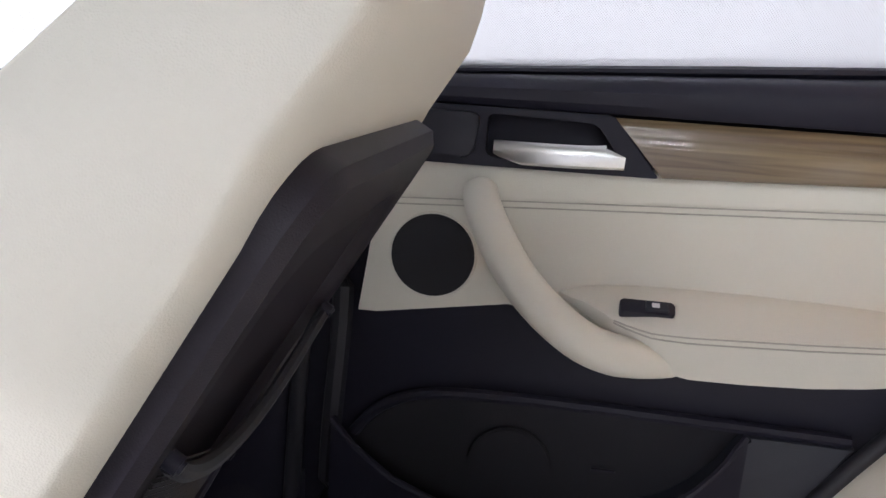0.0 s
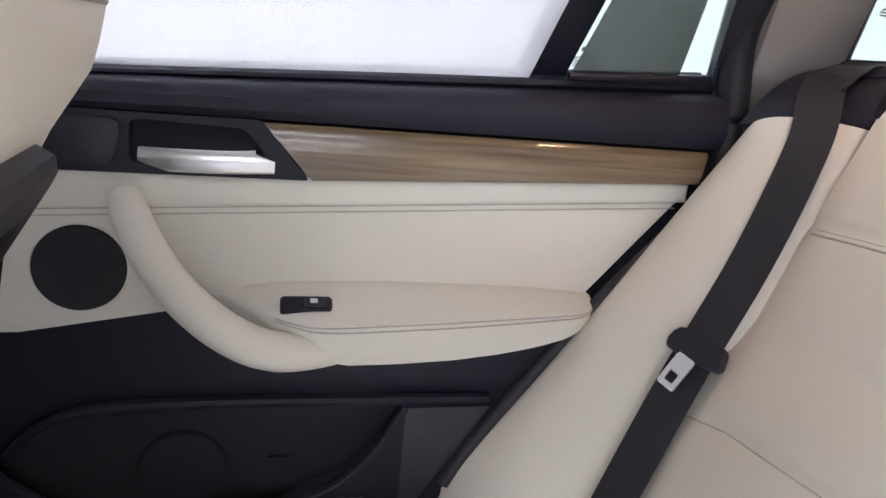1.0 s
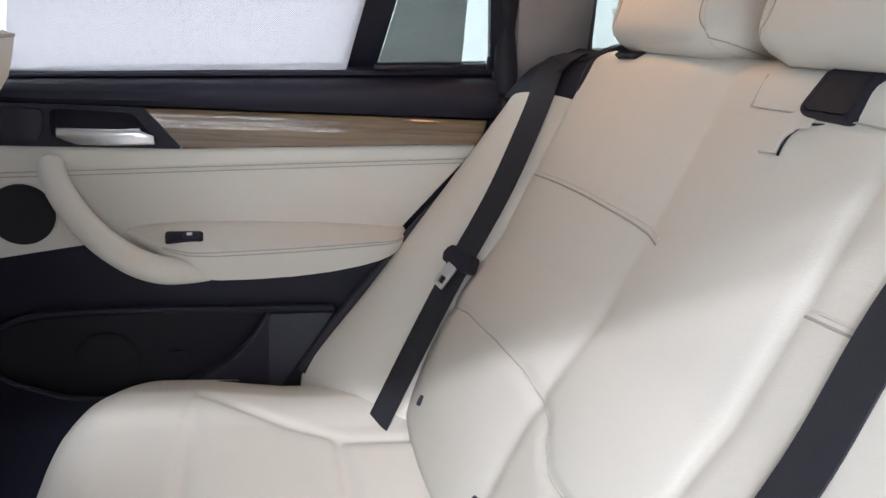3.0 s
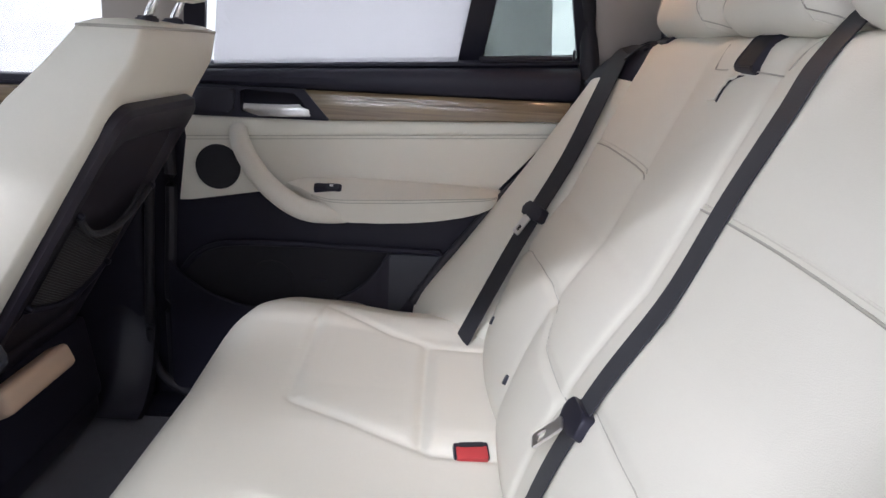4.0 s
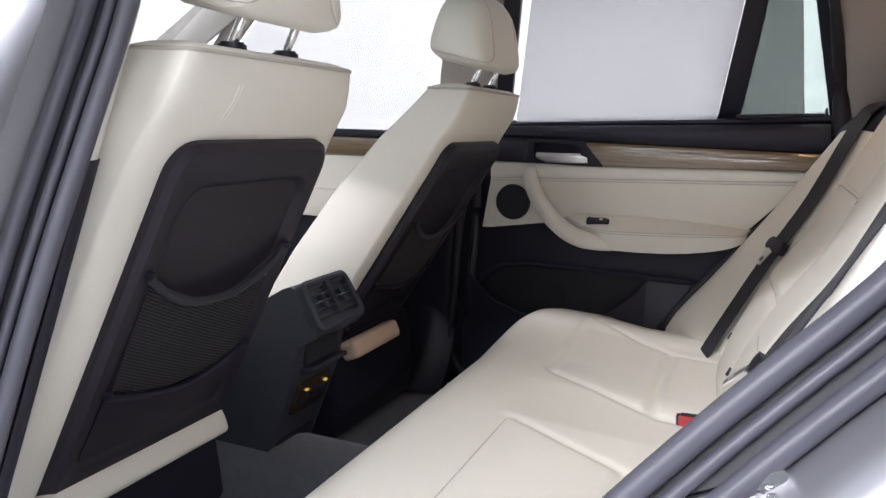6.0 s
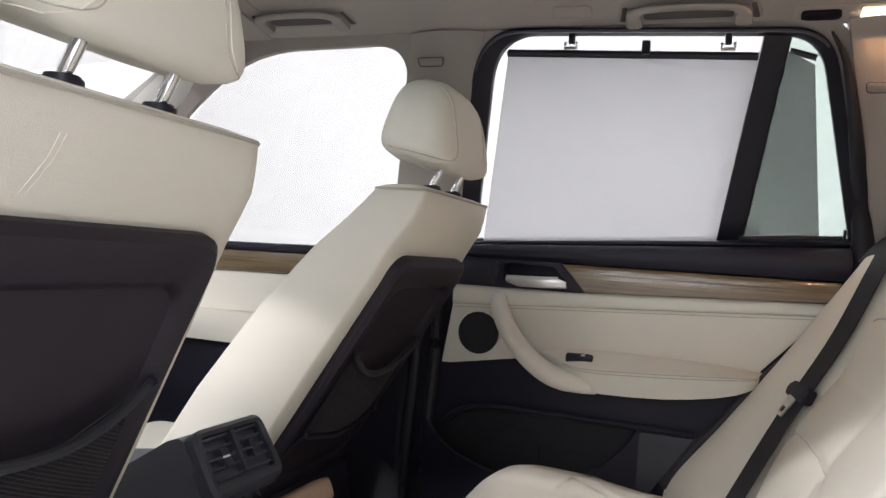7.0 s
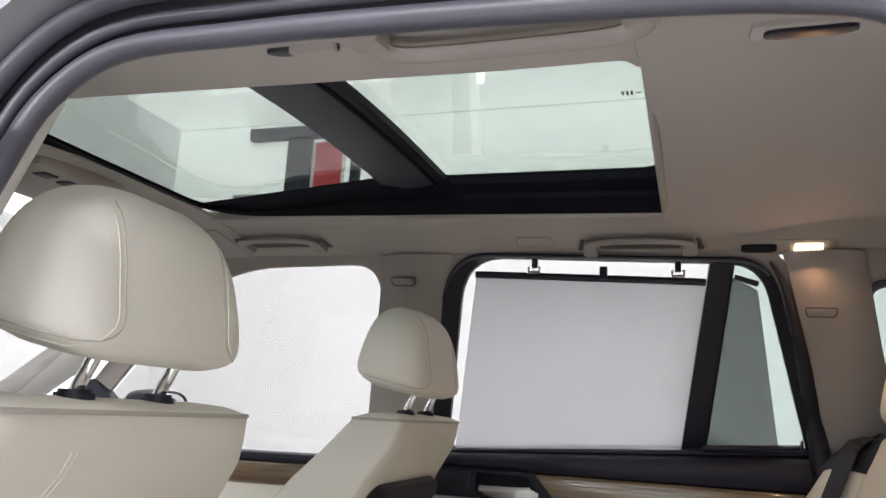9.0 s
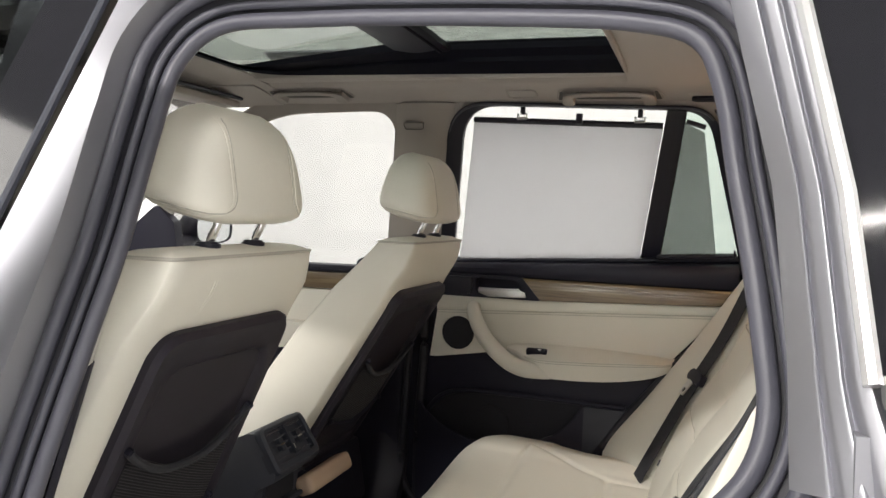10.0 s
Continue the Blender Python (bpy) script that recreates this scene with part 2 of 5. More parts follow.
def grid(rows, closed_u=False, closed_v=False, cap=False):
    """A skin over rows of points."""
    bm = bmesh.new()
    vs = [[bm.verts.new(p) for p in row] for row in rows]
    nu, nv = len(vs), len(vs[0])
    for i in range(nu if closed_u else nu - 1):
        for j in range(nv if closed_v else nv - 1):
            a, b, c, d = vs[i][j], vs[(i + 1) % nu][j], vs[(i + 1) % nu][(j + 1) % nv], vs[i][(j + 1) % nv]
            bm.faces.new((a, b, c, d))
    if cap:
        bm.faces.new(vs[0])
        bm.faces.new(vs[-1])
    return bm


def sheet(f, nu, nv, back):
    """A surface f(u, v) given thickness by the vector back."""
    top = [[Vector(f(i / nu, j / nv)) for j in range(nv + 1)] for i in range(nu + 1)]
    back = Vector(back)
    rows = [row + [p + back for p in reversed(row)] for row in top]
    return grid(rows, closed_v=True, cap=True)


def smooth_line(points, n, closed=False):
    """A smooth curve through the points (Catmull-Rom), n steps a span."""
    p = [Vector(q) for q in points]
    m = len(p)
    out = []
    for i in range(m if closed else m - 1):
        a, b, c, d = (p[(i + k) % m] if closed else p[min(max(i + k, 0), m - 1)] for k in (-1, 0, 1, 2))
        for s in range(n):
            t = s / n
            out.append(0.5 * ((2 * b) + (c - a) * t + (2 * a - 5 * b + 4 * c - d) * t * t + (3 * b - a - 3 * c + d) * t**3))
    if not closed:
        out.append(p[-1])
    return out


def tube(path, radius, n=10, closed=False, flat=1.0, up=(0, 0, 1), radii=None):
    """A round or flattened bar along a path."""
    rows = []
    m = len(path)
    for i, p in enumerate(path):
        a = path[i - 1] if (i or closed) else path[i]
        b = path[(i + 1) % m] if (i < m - 1 or closed) else path[i]
        ahead = (Vector(b) - Vector(a)).normalized()
        side = ahead.cross(Vector(up)).normalized()
        over = side.cross(ahead)
        r = radii[i] if radii else radius
        rows.append([Vector(p) + side * math.cos(k * 2 * math.pi / n) * r + over * math.sin(k * 2 * math.pi / n) * r * flat for k in range(n)])
    return grid(rows, closed_u=closed, closed_v=True, cap=not closed)


def strap(path, width, thick, across):
    """A flat band along a path; across gives the way of its width."""
    rows = []
    m = len(path)
    for i, p in enumerate(path):
        ahead = (Vector(path[min(i + 1, m - 1)]) - Vector(path[max(i - 1, 0)])).normalized()
        side = (Vector(across) - ahead * ahead.dot(Vector(across))).normalized()
        up = side.cross(ahead)
        w, t = width / 2, thick / 2
        rows.append([Vector(p) + side * sx * w + up * sy * t for sx, sy in ((-1, -0.4), (-0.97, -1), (0.97, -1), (1, -0.4), (1, 0.4), (0.97, 1), (-0.97, 1), (-1, 0.4))])
    return grid(rows, closed_v=True, cap=True)


def disc(c, r, depth, axis=(0, 1, 0), n=40, bevel=0.002):
    bm = bmesh.new()
    bmesh.ops.create_cone(bm, cap_ends=True, segments=n, radius1=r, radius2=r, depth=depth)
    if bevel:
        bmesh.ops.bevel(bm, geom=[e for e in bm.edges if len(e.link_faces) == 2 and e.calc_face_angle(0) > 1], offset=bevel, segments=2, affect="EDGES")
    bmesh.ops.transform(bm, matrix=Matrix.Translation(c) @ Vector(axis).to_track_quat("Z", "Y").to_matrix().to_4x4(), verts=bm.verts)
    return bm


def rounded_section(w, d, r, n=5):
    """A rounded rectangle of half-sizes w, d in its own plane."""
    r = min(r, w * 0.98, d * 0.98)
    out = []
    for cx, cy, a0 in ((w - r, d - r, 0), (-w + r, d - r, 90), (-w + r, -d + r, 180), (w - r, -d + r, 270)):
        for k in range(n + 1):
            a = radians(a0 + 90 * k / n)
            out.append((cx + r * math.cos(a), cy + r * math.sin(a)))
    return out


def lerp(table, s):
    """A value between the rows (s, value, ...) of a table."""
    xs = [row[0] for row in table]
    return [float(np.interp(s, xs, [row[k] for row in table])) for k in range(1, len(table[0]))]


def plate(outline, origin, u, v, n, d0, d1, r=0.003, seg=2, bow=None):
    """A plate over an outline in the plane of u and v, from d0 (seen side) to d1 along n; bow(a, b) lifts it along n."""
    bm = bmesh.new()
    front = [bm.verts.new((a, b, d0)) for a, b in outline]
    back = [bm.verts.new((a, b, d1)) for a, b in outline]
    ff = bm.faces.new(front)
    bm.faces.new(back)
    k = len(outline)
    for i in range(k):
        bm.faces.new((front[i], front[(i + 1) % k], back[(i + 1) % k], back[i]))
    if r:
        bmesh.ops.bevel(bm, geom=list(ff.edges), offset=r, segments=seg, profile=0.6, affect="EDGES")
    o, u, v, n = Vector(origin), Vector(u), Vector(v), Vector(n)
    for p in bm.verts:
        a, b, d = p.co
        p.co = o + u * a + v * b + n * (d + (bow(a, b) if bow else 0))
    return bm


def rounded(points, r, n=5):
    """A closed outline with its corners rounded off by r (one for all, or one each)."""
    out = []
    m = len(points)
    for i, p in enumerate(points):
        p = Vector(p)
        rr = r[i] if isinstance(r, (list, tuple)) else r
        a, b = (Vector(points[i - 1]) - p), (Vector(points[(i + 1) % m]) - p)
        rr = min(rr, a.length * 0.49, b.length * 0.49)
        p0, p1 = p + a.normalized() * rr, p + b.normalized() * rr
        for k in range(n + 1):
            t = k / n
            out.append(tuple(p0 * (1 - t) ** 2 + p * 2 * t * (1 - t) + p1 * t * t))
    return out


def ring(inner, outer, fin, fout, depth):
    """A frame between two outlines of equal count; fin/fout place a point (x, z); depth is a vector."""
    a = [Vector(fin(*p)) for p in inner]
    b = [Vector(fout(*p)) for p in outer]
    d = Vector(depth)
    return grid([a, b, [p + d for p in b], [p + d for p in a]], closed_u=True, closed_v=True)


def grown(outline, d):
    """An outline moved outwards by d."""
    m = len(outline)
    area = sum(outline[i - 1][0] * outline[i][1] - outline[i][0] * outline[i - 1][1] for i in range(m))
    s = 1 if area > 0 else -1
    out = []
    for i in range(m):
        a, b = Vector(outline[i - 2 if False else i - 1]), Vector(outline[(i + 1) % m])
        t = (b - a).normalized()
        out.append((outline[i][0] + s * t.y * d, outline[i][1] - s * t.x * d))
    return out


UX, UZ, NEAR = (1, 0, 0), (0, 0, 1), (0, -1, 0)


def side_y(z):
    """Across the car: the slant of the far windows."""
    return 0.785 - (z - 1.09) * 0.64


# ---- the hall ----
tagged(part("hall_floor", rbox(0, 1, -0.05, 14, 13.2, 0.1, 0), hall_floor_mat), "pale grey glossy hall floor under the car", "floor", kind="structure")
for nm, c, s, mt in (("wall_north", (0, 7.5, 2.4), (14, 0.2, 4.8), hall_white), ("wall_south", (0, -5.5, 2.4), (14, 0.2, 4.8), hall_grey), ("wall_west", (-6.5, 1, 2.4), (0.2, 12.8, 4.8), hall_white), ("wall_east", (6.5, 1, 2.4), (0.2, 12.8, 4.8), hall_white)):
    tagged(part(nm, rbox(*c, *s, 0), mt), "plain white photo hall wall" if mt is hall_white else "plain dark grey photo hall wall", "wall", kind="structure")
# Emission added so the ceiling looks lit; no light fitting is known here.
tagged(part("hall_ceiling", rbox(0, 3.25, 4.9, 14, 8.7, 0.2, 0), hall_glow), "white hall ceiling with a soft glow added for its brightness", "ceiling", kind="structure")
tagged(part("hall_ceiling_dark", rbox(0, -3.36, 4.9, 14, 4.5, 0.2, 0), hall_grey), "dark grey hall ceiling over the doorway side", "ceiling", kind="structure")

# a glowing field and bar added for bright reflections in the roof glass, a dark beam with a bracket and a red sign,
# seen through the glass roof
field = grid([[(-2.03, 4.0, z), (-2.81, 6.28, z), (-5.2, 6.28, z), (-4.6, 4.0, z)] for z in (4.74, 4.79)], closed_v=True, cap=True)
tagged(part("bright_field", field, bright_glow), "glowing field added for a brighter patch in the roof glass", "ceiling panel", kind="structure")
tl = base("streak_bar", "glowing bar added for a bright streak in the roof glass", "tube light")
part("tube", tube([(-1.32, 4.4, 4.69), (-1.85, 6.38, 4.69)], 0.045, 10), streak_glow, tl)
part("streak_bar_back", tube([(-1.32, 4.4, 4.755), (-1.85, 6.38, 4.755)], 0.035, 6), hall_white, tl)
beam = base("wall_bracket", "dark grey wall bracket beam high on the hall wall", "bracket")
part("beam", rbox(-4.44, 7.33, 4.62, 1.57, 0.12, 0.16, 0.01), slate, beam)
part("leg", rbox(-4.50, 7.35, 4.10, 0.34, 0.08, 0.9, 0.01), slate, beam)
part("arm", rbox(-3.70, 7.34, 4.2, 0.12, 0.08, 0.7, 0.01), slate, beam)
# Glow added so the wall's top looks as bright as the ceiling.
tagged(part("wall_top_glow", rbox(0, 7.388, 4.2, 13, 0.02, 1.15, 0.004), hall_glow), "glowing strip added to brighten the top of the hall wall", "light panel", kind="structure")
sgn = base("wall_sign", "small red sign with a white edge on the hall wall", "sign")
part("board", rbox(-4.10, 7.375, 4.0, 0.48, 0.03, 1.0, 0.006), hall_white, sgn)
part("red_field", rbox(-4.09, 7.355, 4.0, 0.38, 0.012, 0.96, 0.003), sign_red, sgn)

# ---- floor of the cabin ----
floor_bm = sheet(lambda u, v: (-1.7 + 3.2 * u, 0.76 - 1.56 * v, 0.33 + 0.11 * math.exp(-(((0.76 - 1.56 * v) + 0.02) / 0.13) ** 4) * (1 if u < 0.5 else 1)), 24, 40, (0, 0, -0.04))
tagged(part("cabin_floor", floor_bm, carpet), "charcoal carpeted cabin floor with a raised tunnel", "floor", kind="structure")

# ---- far rear door ----
def sill_z(x):
    return 1.081 + (x + 0.268) * 0.063


def far_rear_door():
    door = base("rear_door", "closed rear car door with cream leather, wood and black plastic lining", "car door")
    # outer metal behind everything
    part("door_skin", plate([(-0.40, 0.30), (0.15, 0.30), (0.53, 0.95), (0.53, 1.045), (-0.40, 1.03)], (0, 0, 0), UX, UZ, NEAR, -0.80, -0.84, 0.004), paint, door, "silver grey outer door skin")
    # lower black lining
    low = rounded([(-0.345, 0.36), (0.10, 0.36), (0.215, 0.60), (0.40, 0.86), (0.50, 1.0), (0.505, 1.06), (-0.345, 1.06)], 0.012)
    part("lower_panel", plate(low, (0, 0, 0), UX, UZ, NEAR, -0.742, -0.79, 0.004), black_soft, door, "black grained lower door panel")
    # map pocket: an outer wall with a curved lip, open at the top
    def lip_z(x):
        return float(np.interp(x, [-0.345, -0.315, -0.265, -0.19, -0.118, -0.05, 0.02, 0.053, 0.08, 0.106, 0.131], [0.662, 0.634, 0.603, 0.578, 0.572, 0.579, 0.598, 0.612, 0.634, 0.662, 0.702]))
    lip_x = lambda u: -0.345 + 0.476 * u
    def lip(u, v):
        x = lip_x(u)
        return (x, 0.712 - 0.030 * math.sin(min(1, u * 1.02) * math.pi) ** 0.6 * (0.4 + 0.6 * v), 0.37 + (lip_z(x) - 0.37) * v)
    part("map_pocket", sheet(lip, 48, 12, (0, 0.012, 0)), black_soft, door, "black moulded door pocket")
    part("pocket_lip", tube([Vector(lip(k / 48, 1.0)) + Vector((0, 0.005, 0.0)) for k in range(49)], 0.005, 8), black_soft, door)
    recess = [(-0.335, 0.50), (0.10, 0.50), (0.130, 0.70), (0.0, 0.708), (-0.1, 0.708), (-0.225, 0.702), (-0.275, 0.680), (-0.31, 0.645), (-0.335, 0.60)]
    part("pocket_back", plate(recess, (0, 0, 0), UX, UZ, NEAR, -0.739, -0.745, 0.002), grille, door, "dark pocket recess")
    brow = smooth_line([(-0.322, 0.735, 0.640), (-0.285, 0.728, 0.682), (-0.225, 0.724, 0.706), (-0.1, 0.723, 0.712), (0.05, 0.723, 0.711), (0.24, 0.724, 0.708)], 10)
    part("pocket_brow", tube(brow, 0.008, 8, flat=0.9), black_soft, door)
    part("pocket_speaker", disc((-0.13, 0.735, 0.62), 0.05, 0.01), grille, door)
    part("pocket_clip", rbox(-0.02, 0.730, 0.632, 0.028, 0.006, 0.004, 0.002), black_soft, door)
    insert = [(0.132, 0.7035), (0.243, 0.7035), (0.215, 0.66), (0.172, 0.60), (0.14, 0.55), (-0.05, 0.55), (0.02, 0.596), (0.053, 0.610), (0.08, 0.632), (0.106, 0.660)]
    part("pocket_insert", plate(insert, (0, 0, 0), UX, UZ, NEAR, -0.712, -0.740, 0.004), slate, door, "slate grey flat insert")
    # cream middle panel
    mid = [(-0.322, 0.797), (-0.30, 0.798), (-0.147, 0.826), (-0.05, 0.80), (0.05, 0.785), (0.29, 0.80), (0.348, 0.845), (0.466, 0.975), (-0.303, 0.935)]
    part("middle_panel", plate(mid, (0, 0, 0), UX, UZ, NEAR, -0.728, -0.742, 0.002, bow=lambda a, b: 0.004 * math.sin((b - 0.8) / 0.17 * math.pi)), cream_panel, door, "smooth cream leather door panel")
    # padded upper roll
    def roll(u, v):
        x = -0.303 + (0.478 + 0.303) * u
        z0, z1 = 0.934 + 0.0405 * u, 0.9785 + 0.0205 * u
        a = v * math.pi
        return (x - 0.006 * math.sin(a) * (1 if u > 0.99 else 0), 0.729 - 0.008 * math.sin(a) ** 0.6, z0 + (z1 - z0) * (0.5 - 0.5 * math.cos(a)))
    part("upper_roll", sheet(roll, 40, 12, (0, 0.03, 0)), cream_panel, door, "padded cream leather roll")
    for dz in (0.0, -0.007):
        part("stitch_seam", tube([(-0.303 + 0.765 * k / 30, 0.7255, 0.934 + dz + 0.0395 * k / 30) for k in range(31)], 0.0009, 6), thread, door)
    # wood and handle surround
    def veneer(u, v):
        x = (-0.053 + 0.544 * u) * (1 - v) + (0.001 + 0.477 * u) * v
        z = 1.0405 * (1 - v) + (0.9815 + 0.019 * u) * v
        edge = max(0, 1 - min(v, 1 - v) / 0.07) ** 2
        step = lambda at, tall: 1 / (1 + math.exp(-(z - at) / tall))
        return (x, 0.7085 + 0.05 * (z - 1.01) + 42.0 * max(0, z - 1.029) ** 2 + 0.0016 * step(1.0225, 0.0010) + 0.0007 * step(1.0155, 0.0008) + 0.004 * (edge if v > 0.5 else 0), z)
    part("wood_trim", sheet(veneer, 40, 120, (0, 0.03, 0)), wood, door, "glossy lacquered wood strip")
    frame_in = rounded([(-0.186, 0.99), (-0.035, 0.987), (-0.071, 1.033), (-0.186, 1.036)], 0.01)
    frame_out = rounded([(-0.345, 0.9785), (-0.001, 0.9805), (-0.056, 1.0425), (-0.345, 1.0425)], 0.006)
    at = lambda x, z: (x, 0.714, z)
    part("handle_surround", ring(frame_in, frame_out, at, at, (0, 0.03, 0)), black_soft, door, "black handle surround")
    part("handle_cup", plate(grown(frame_in, 0.002), (0, 0, 0), UX, UZ, NEAR, -0.745, -0.755, 0.001), black_hard, door)
    lever = smooth_line([(-0.177, 0.712, 0.998), (-0.14, 0.703, 0.999), (-0.09, 0.700, 1.0), (-0.05, 0.703, 1.002)], 8)
    lev = []
    for i, p in enumerate(lever):
        k = i / (len(lever) - 1)
        hi, lo = 0.0105, 0.004 + 0.010 * min(1, k * 3.5)
        tip = 0.010 * k ** 6
        lev.append([p + Vector((-tip if dz > 0 else tip, dy, dz)) for dy, dz in ((-0.002, hi), (-0.006, hi * 0.7), (-0.0085, 0.0), (-0.006, -lo * 0.8), (-0.001, -lo), (0.004, -lo + 0.003), (0.004, hi - 0.004))])
    part("door_lever", grid(lev, closed_v=True, cap=True), silver, door, "satin silver release lever")
    part("lock_cover", plate(rounded([(-0.30, 0.99), (-0.2, 0.987), (-0.192, 1.036), (-0.30, 1.036)], 0.012), (0, 0, 0), UX, UZ, NEAR, -0.706, -0.716, 0.004), black_hard, door)
    # black sill under the glass
    prof = [(0.778, 1.0), (0.762, 0.985), (0.750, 0.93), (0.748, 0.85), (0.755, 0.79), (0.728, 0.75), (0.714, 0.66), (0.706, 0.45), (0.707, 0.2), (0.716, 0.02), (0.74, 0.0), (0.80, 0.0), (0.80, 1.0)]
    rows = []
    for k in range(31):
        x = -0.40 + 0.905 * k / 30
        z1, z0 = sill_z(x), 1.043
        rows.append([(x, y, z0 + (z1 - z0) * s) for y, s in prof])
    part("window_sill", grid(rows, closed_v=True, cap=True), black_soft, door, "black padded window sill")
    part("sill_seal", tube([(-0.40 + 0.90 * k / 30, 0.780, sill_z(-0.40 + 0.90 * k / 30) + 0.003) for k in range(31)], 0.0045, 8), rubber, door)
    # speaker
    sp = part("speaker_grille", disc((-0.237, 0.727, 0.8725), 0.0475, 0.012, n=48), grille, door, "round black speaker grille")
    part("grille_ring", tube([(-0.237 + 0.0485 * math.cos(a * math.pi / 24), 0.7265, 0.8725 + 0.0485 * math.sin(a * math.pi / 24)) for a in range(48)], 0.0022, 6, closed=True, up=(0, 1, 0)), cream_panel, sp)
    # pull handle
    pts = [(-0.188, 0.716, 0.957), (-0.184, 0.692, 0.945), (-0.165, 0.668, 0.912), (-0.137, 0.660, 0.872), (-0.098, 0.658, 0.834), (-0.055, 0.664, 0.806), (-0.005, 0.676, 0.793), (0.046, 0.700, 0.786)]
    path = smooth_line(pts, 7)
    rad = [float(np.interp(i / (len(path) - 1), [0, 0.06, 0.2, 0.55, 0.8, 0.97, 1], [0.012, 0.019, 0.020, 0.022, 0.023, 0.016, 0.006])) for i in range(len(path))]
    grip = part("pull_handle", tube(path, 0.02, 16, flat=0.85, up=(0, 1, 0), radii=rad), cream_panel, door, "curved cream leather pull handle")
    # armrest
    def arm(u, v):
        x = -0.092 + 0.452 * u
        top = float(np.interp(x, [-0.092, -0.075, -0.05, -0.01, 0.05, 0.11, 0.20, 0.28, 0.345, 0.36], [0.845, 0.852, 0.857, 0.8605, 0.862, 0.8625, 0.861, 0.858, 0.853, 0.850]))
        edge = float(np.interp(x, [-0.092, -0.06, -0.03, 0.0, 0.04, 0.16, 0.30, 0.335, 0.36], [0.845, 0.842, 0.830, 0.827, 0.827, 0.833, 0.842, 0.843, 0.842]))
        bot = float(np.interp(x, [-0.092, -0.05, -0.02, 0.01, 0.05, 0.105, 0.173, 0.23, 0.278, 0.31, 0.335, 0.36], [0.842, 0.822, 0.800, 0.783, 0.776, 0.777, 0.781, 0.788, 0.797, 0.806, 0.816, 0.828]))
        out = 0.058 * min(1, (u / 0.22)) ** 0.7 * (1 - max(0, (u - 0.88) / 0.12) ** 3 * 0.75)
        a = v * 3
        if a < 1:
            z, y = top + (edge - top) * a ** 1.3, 0.726 - out * (a ** 0.85)
        elif a < 2:
            z, y = edge + (bot - edge) * (a - 1), 0.726 - out * (1 - 0.18 * (a - 1) ** 2)
        else:
            z, y = bot + 0.002 * (a - 2), 0.726 - out * 0.82 * (1 - (a - 2))
        return (x, y, z)
    rest = part("armrest", sheet(arm, 48, 24, (0, 0.012, 0)), cream_panel, door, "cream leather door armrest", sharp=50)
    for dv in (0.345, 0.385):
        part("arm_seam", tube([Vector(arm(0.13 + 0.85 * k / 30, dv)) + Vector((0, -0.0008, 0)) for k in range(31)], 0.0009, 6), thread, rest)
    # window switch on the armrest
    lean = (UX, Vector((0, 0.80, 0.60)), Vector((0, -0.60, 0.80)))
    sw = part("window_switch", plate(rounded([(-0.0285, -0.0085), (0.0285, -0.0085), (0.0285, 0.0085), (-0.0285, 0.0085)], 0.004), (0.0, 0.690, 0.8445), *lean, 0.005, -0.006, 0.002), black_hard, rest, "black window switch")
    part("rocker", plate(rounded([(-0.002, -0.006), (0.022, -0.006), (0.022, 0.006), (-0.002, 0.006)], 0.002), (0.0, 0.690, 0.8445), *lean, 0.0085, 0.003, 0.002), slate, sw)
    part("switch_mark", plate(rounded([(0.004, -0.0025), (0.012, -0.0025), (0.012, 0.003), (0.004, 0.003)], 0.001), (0.0, 0.690, 0.8445), *lean, 0.0092, 0.008, 0), silver, sw)
    # rear rubber edge: a broad band beside the glass that narrows down the slanted cut
    spine = smooth_line([(0.424, side_y(1.475) - 0.016, 1.475), (0.455, side_y(1.42) - 0.022, 1.42), (0.487, side_y(1.30) - 0.024, 1.30), (0.514, 0.722, 1.19), (0.527, 0.738, 1.10), (0.523, 0.732, 1.04), (0.503, 0.718, 0.995), (0.468, 0.710, 0.956), (0.415, 0.707, 0.900), (0.355, 0.706, 0.832), (0.24, 0.706, 0.685), (0.185, 0.706, 0.60)], 6)
    wide = [float(np.interp(i / (len(spine) - 1), [0, 0.08, 0.18, 0.33, 0.45, 0.54, 0.62, 1.0], [0.002, 0.006, 0.013, 0.020, 0.021, 0.013, 0.0095, 0.0095])) for i in range(len(spine))]
    # Black filler added to stop light leaking between door and bolster.
    part("door_gap_filler", rbox(0.525, 0.775, 0.95, 0.14, 0.03, 0.27, 0.006), black_soft, door)
    part("edge_seal", tube(spine, 0.01, 12, flat=1.0, radii=wide), rubber_dark, door, "black rubber door edge")
    front = smooth_line([(-0.345, 0.735, 0.98), (-0.342, 0.735, 0.8), (-0.352, 0.735, 0.6), (-0.35, 0.735, 0.38)], 8)
    part("front_seal", tube(front, 0.013, 8), rubber_dark, door)
    # window frame, bar, panes
    place = lambda x, z: (x, side_y(z), z)
    opening = rounded([(-0.280, sill_z(-0.280)), (0.502, sill_z(0.502)), (0.409, 1.474), (-0.180, 1.491)], [0.004, 0.004, 0.06, 0.085], 8)
    outer = rounded([(-0.320, sill_z(-0.32) - 0.01), (0.530, sill_z(0.53) - 0.01), (0.426, 1.481), (-0.216, 1.498)], [0.004, 0.004, 0.065, 0.095], 8)
    part("window_frame", ring(opening, outer, lambda x, z: (x, side_y(z) - 0.004, z), lambda x, z: (x, side_y(z) - 0.020, z), (0, 0.014, 0)), black_hard, door, "black window frame")
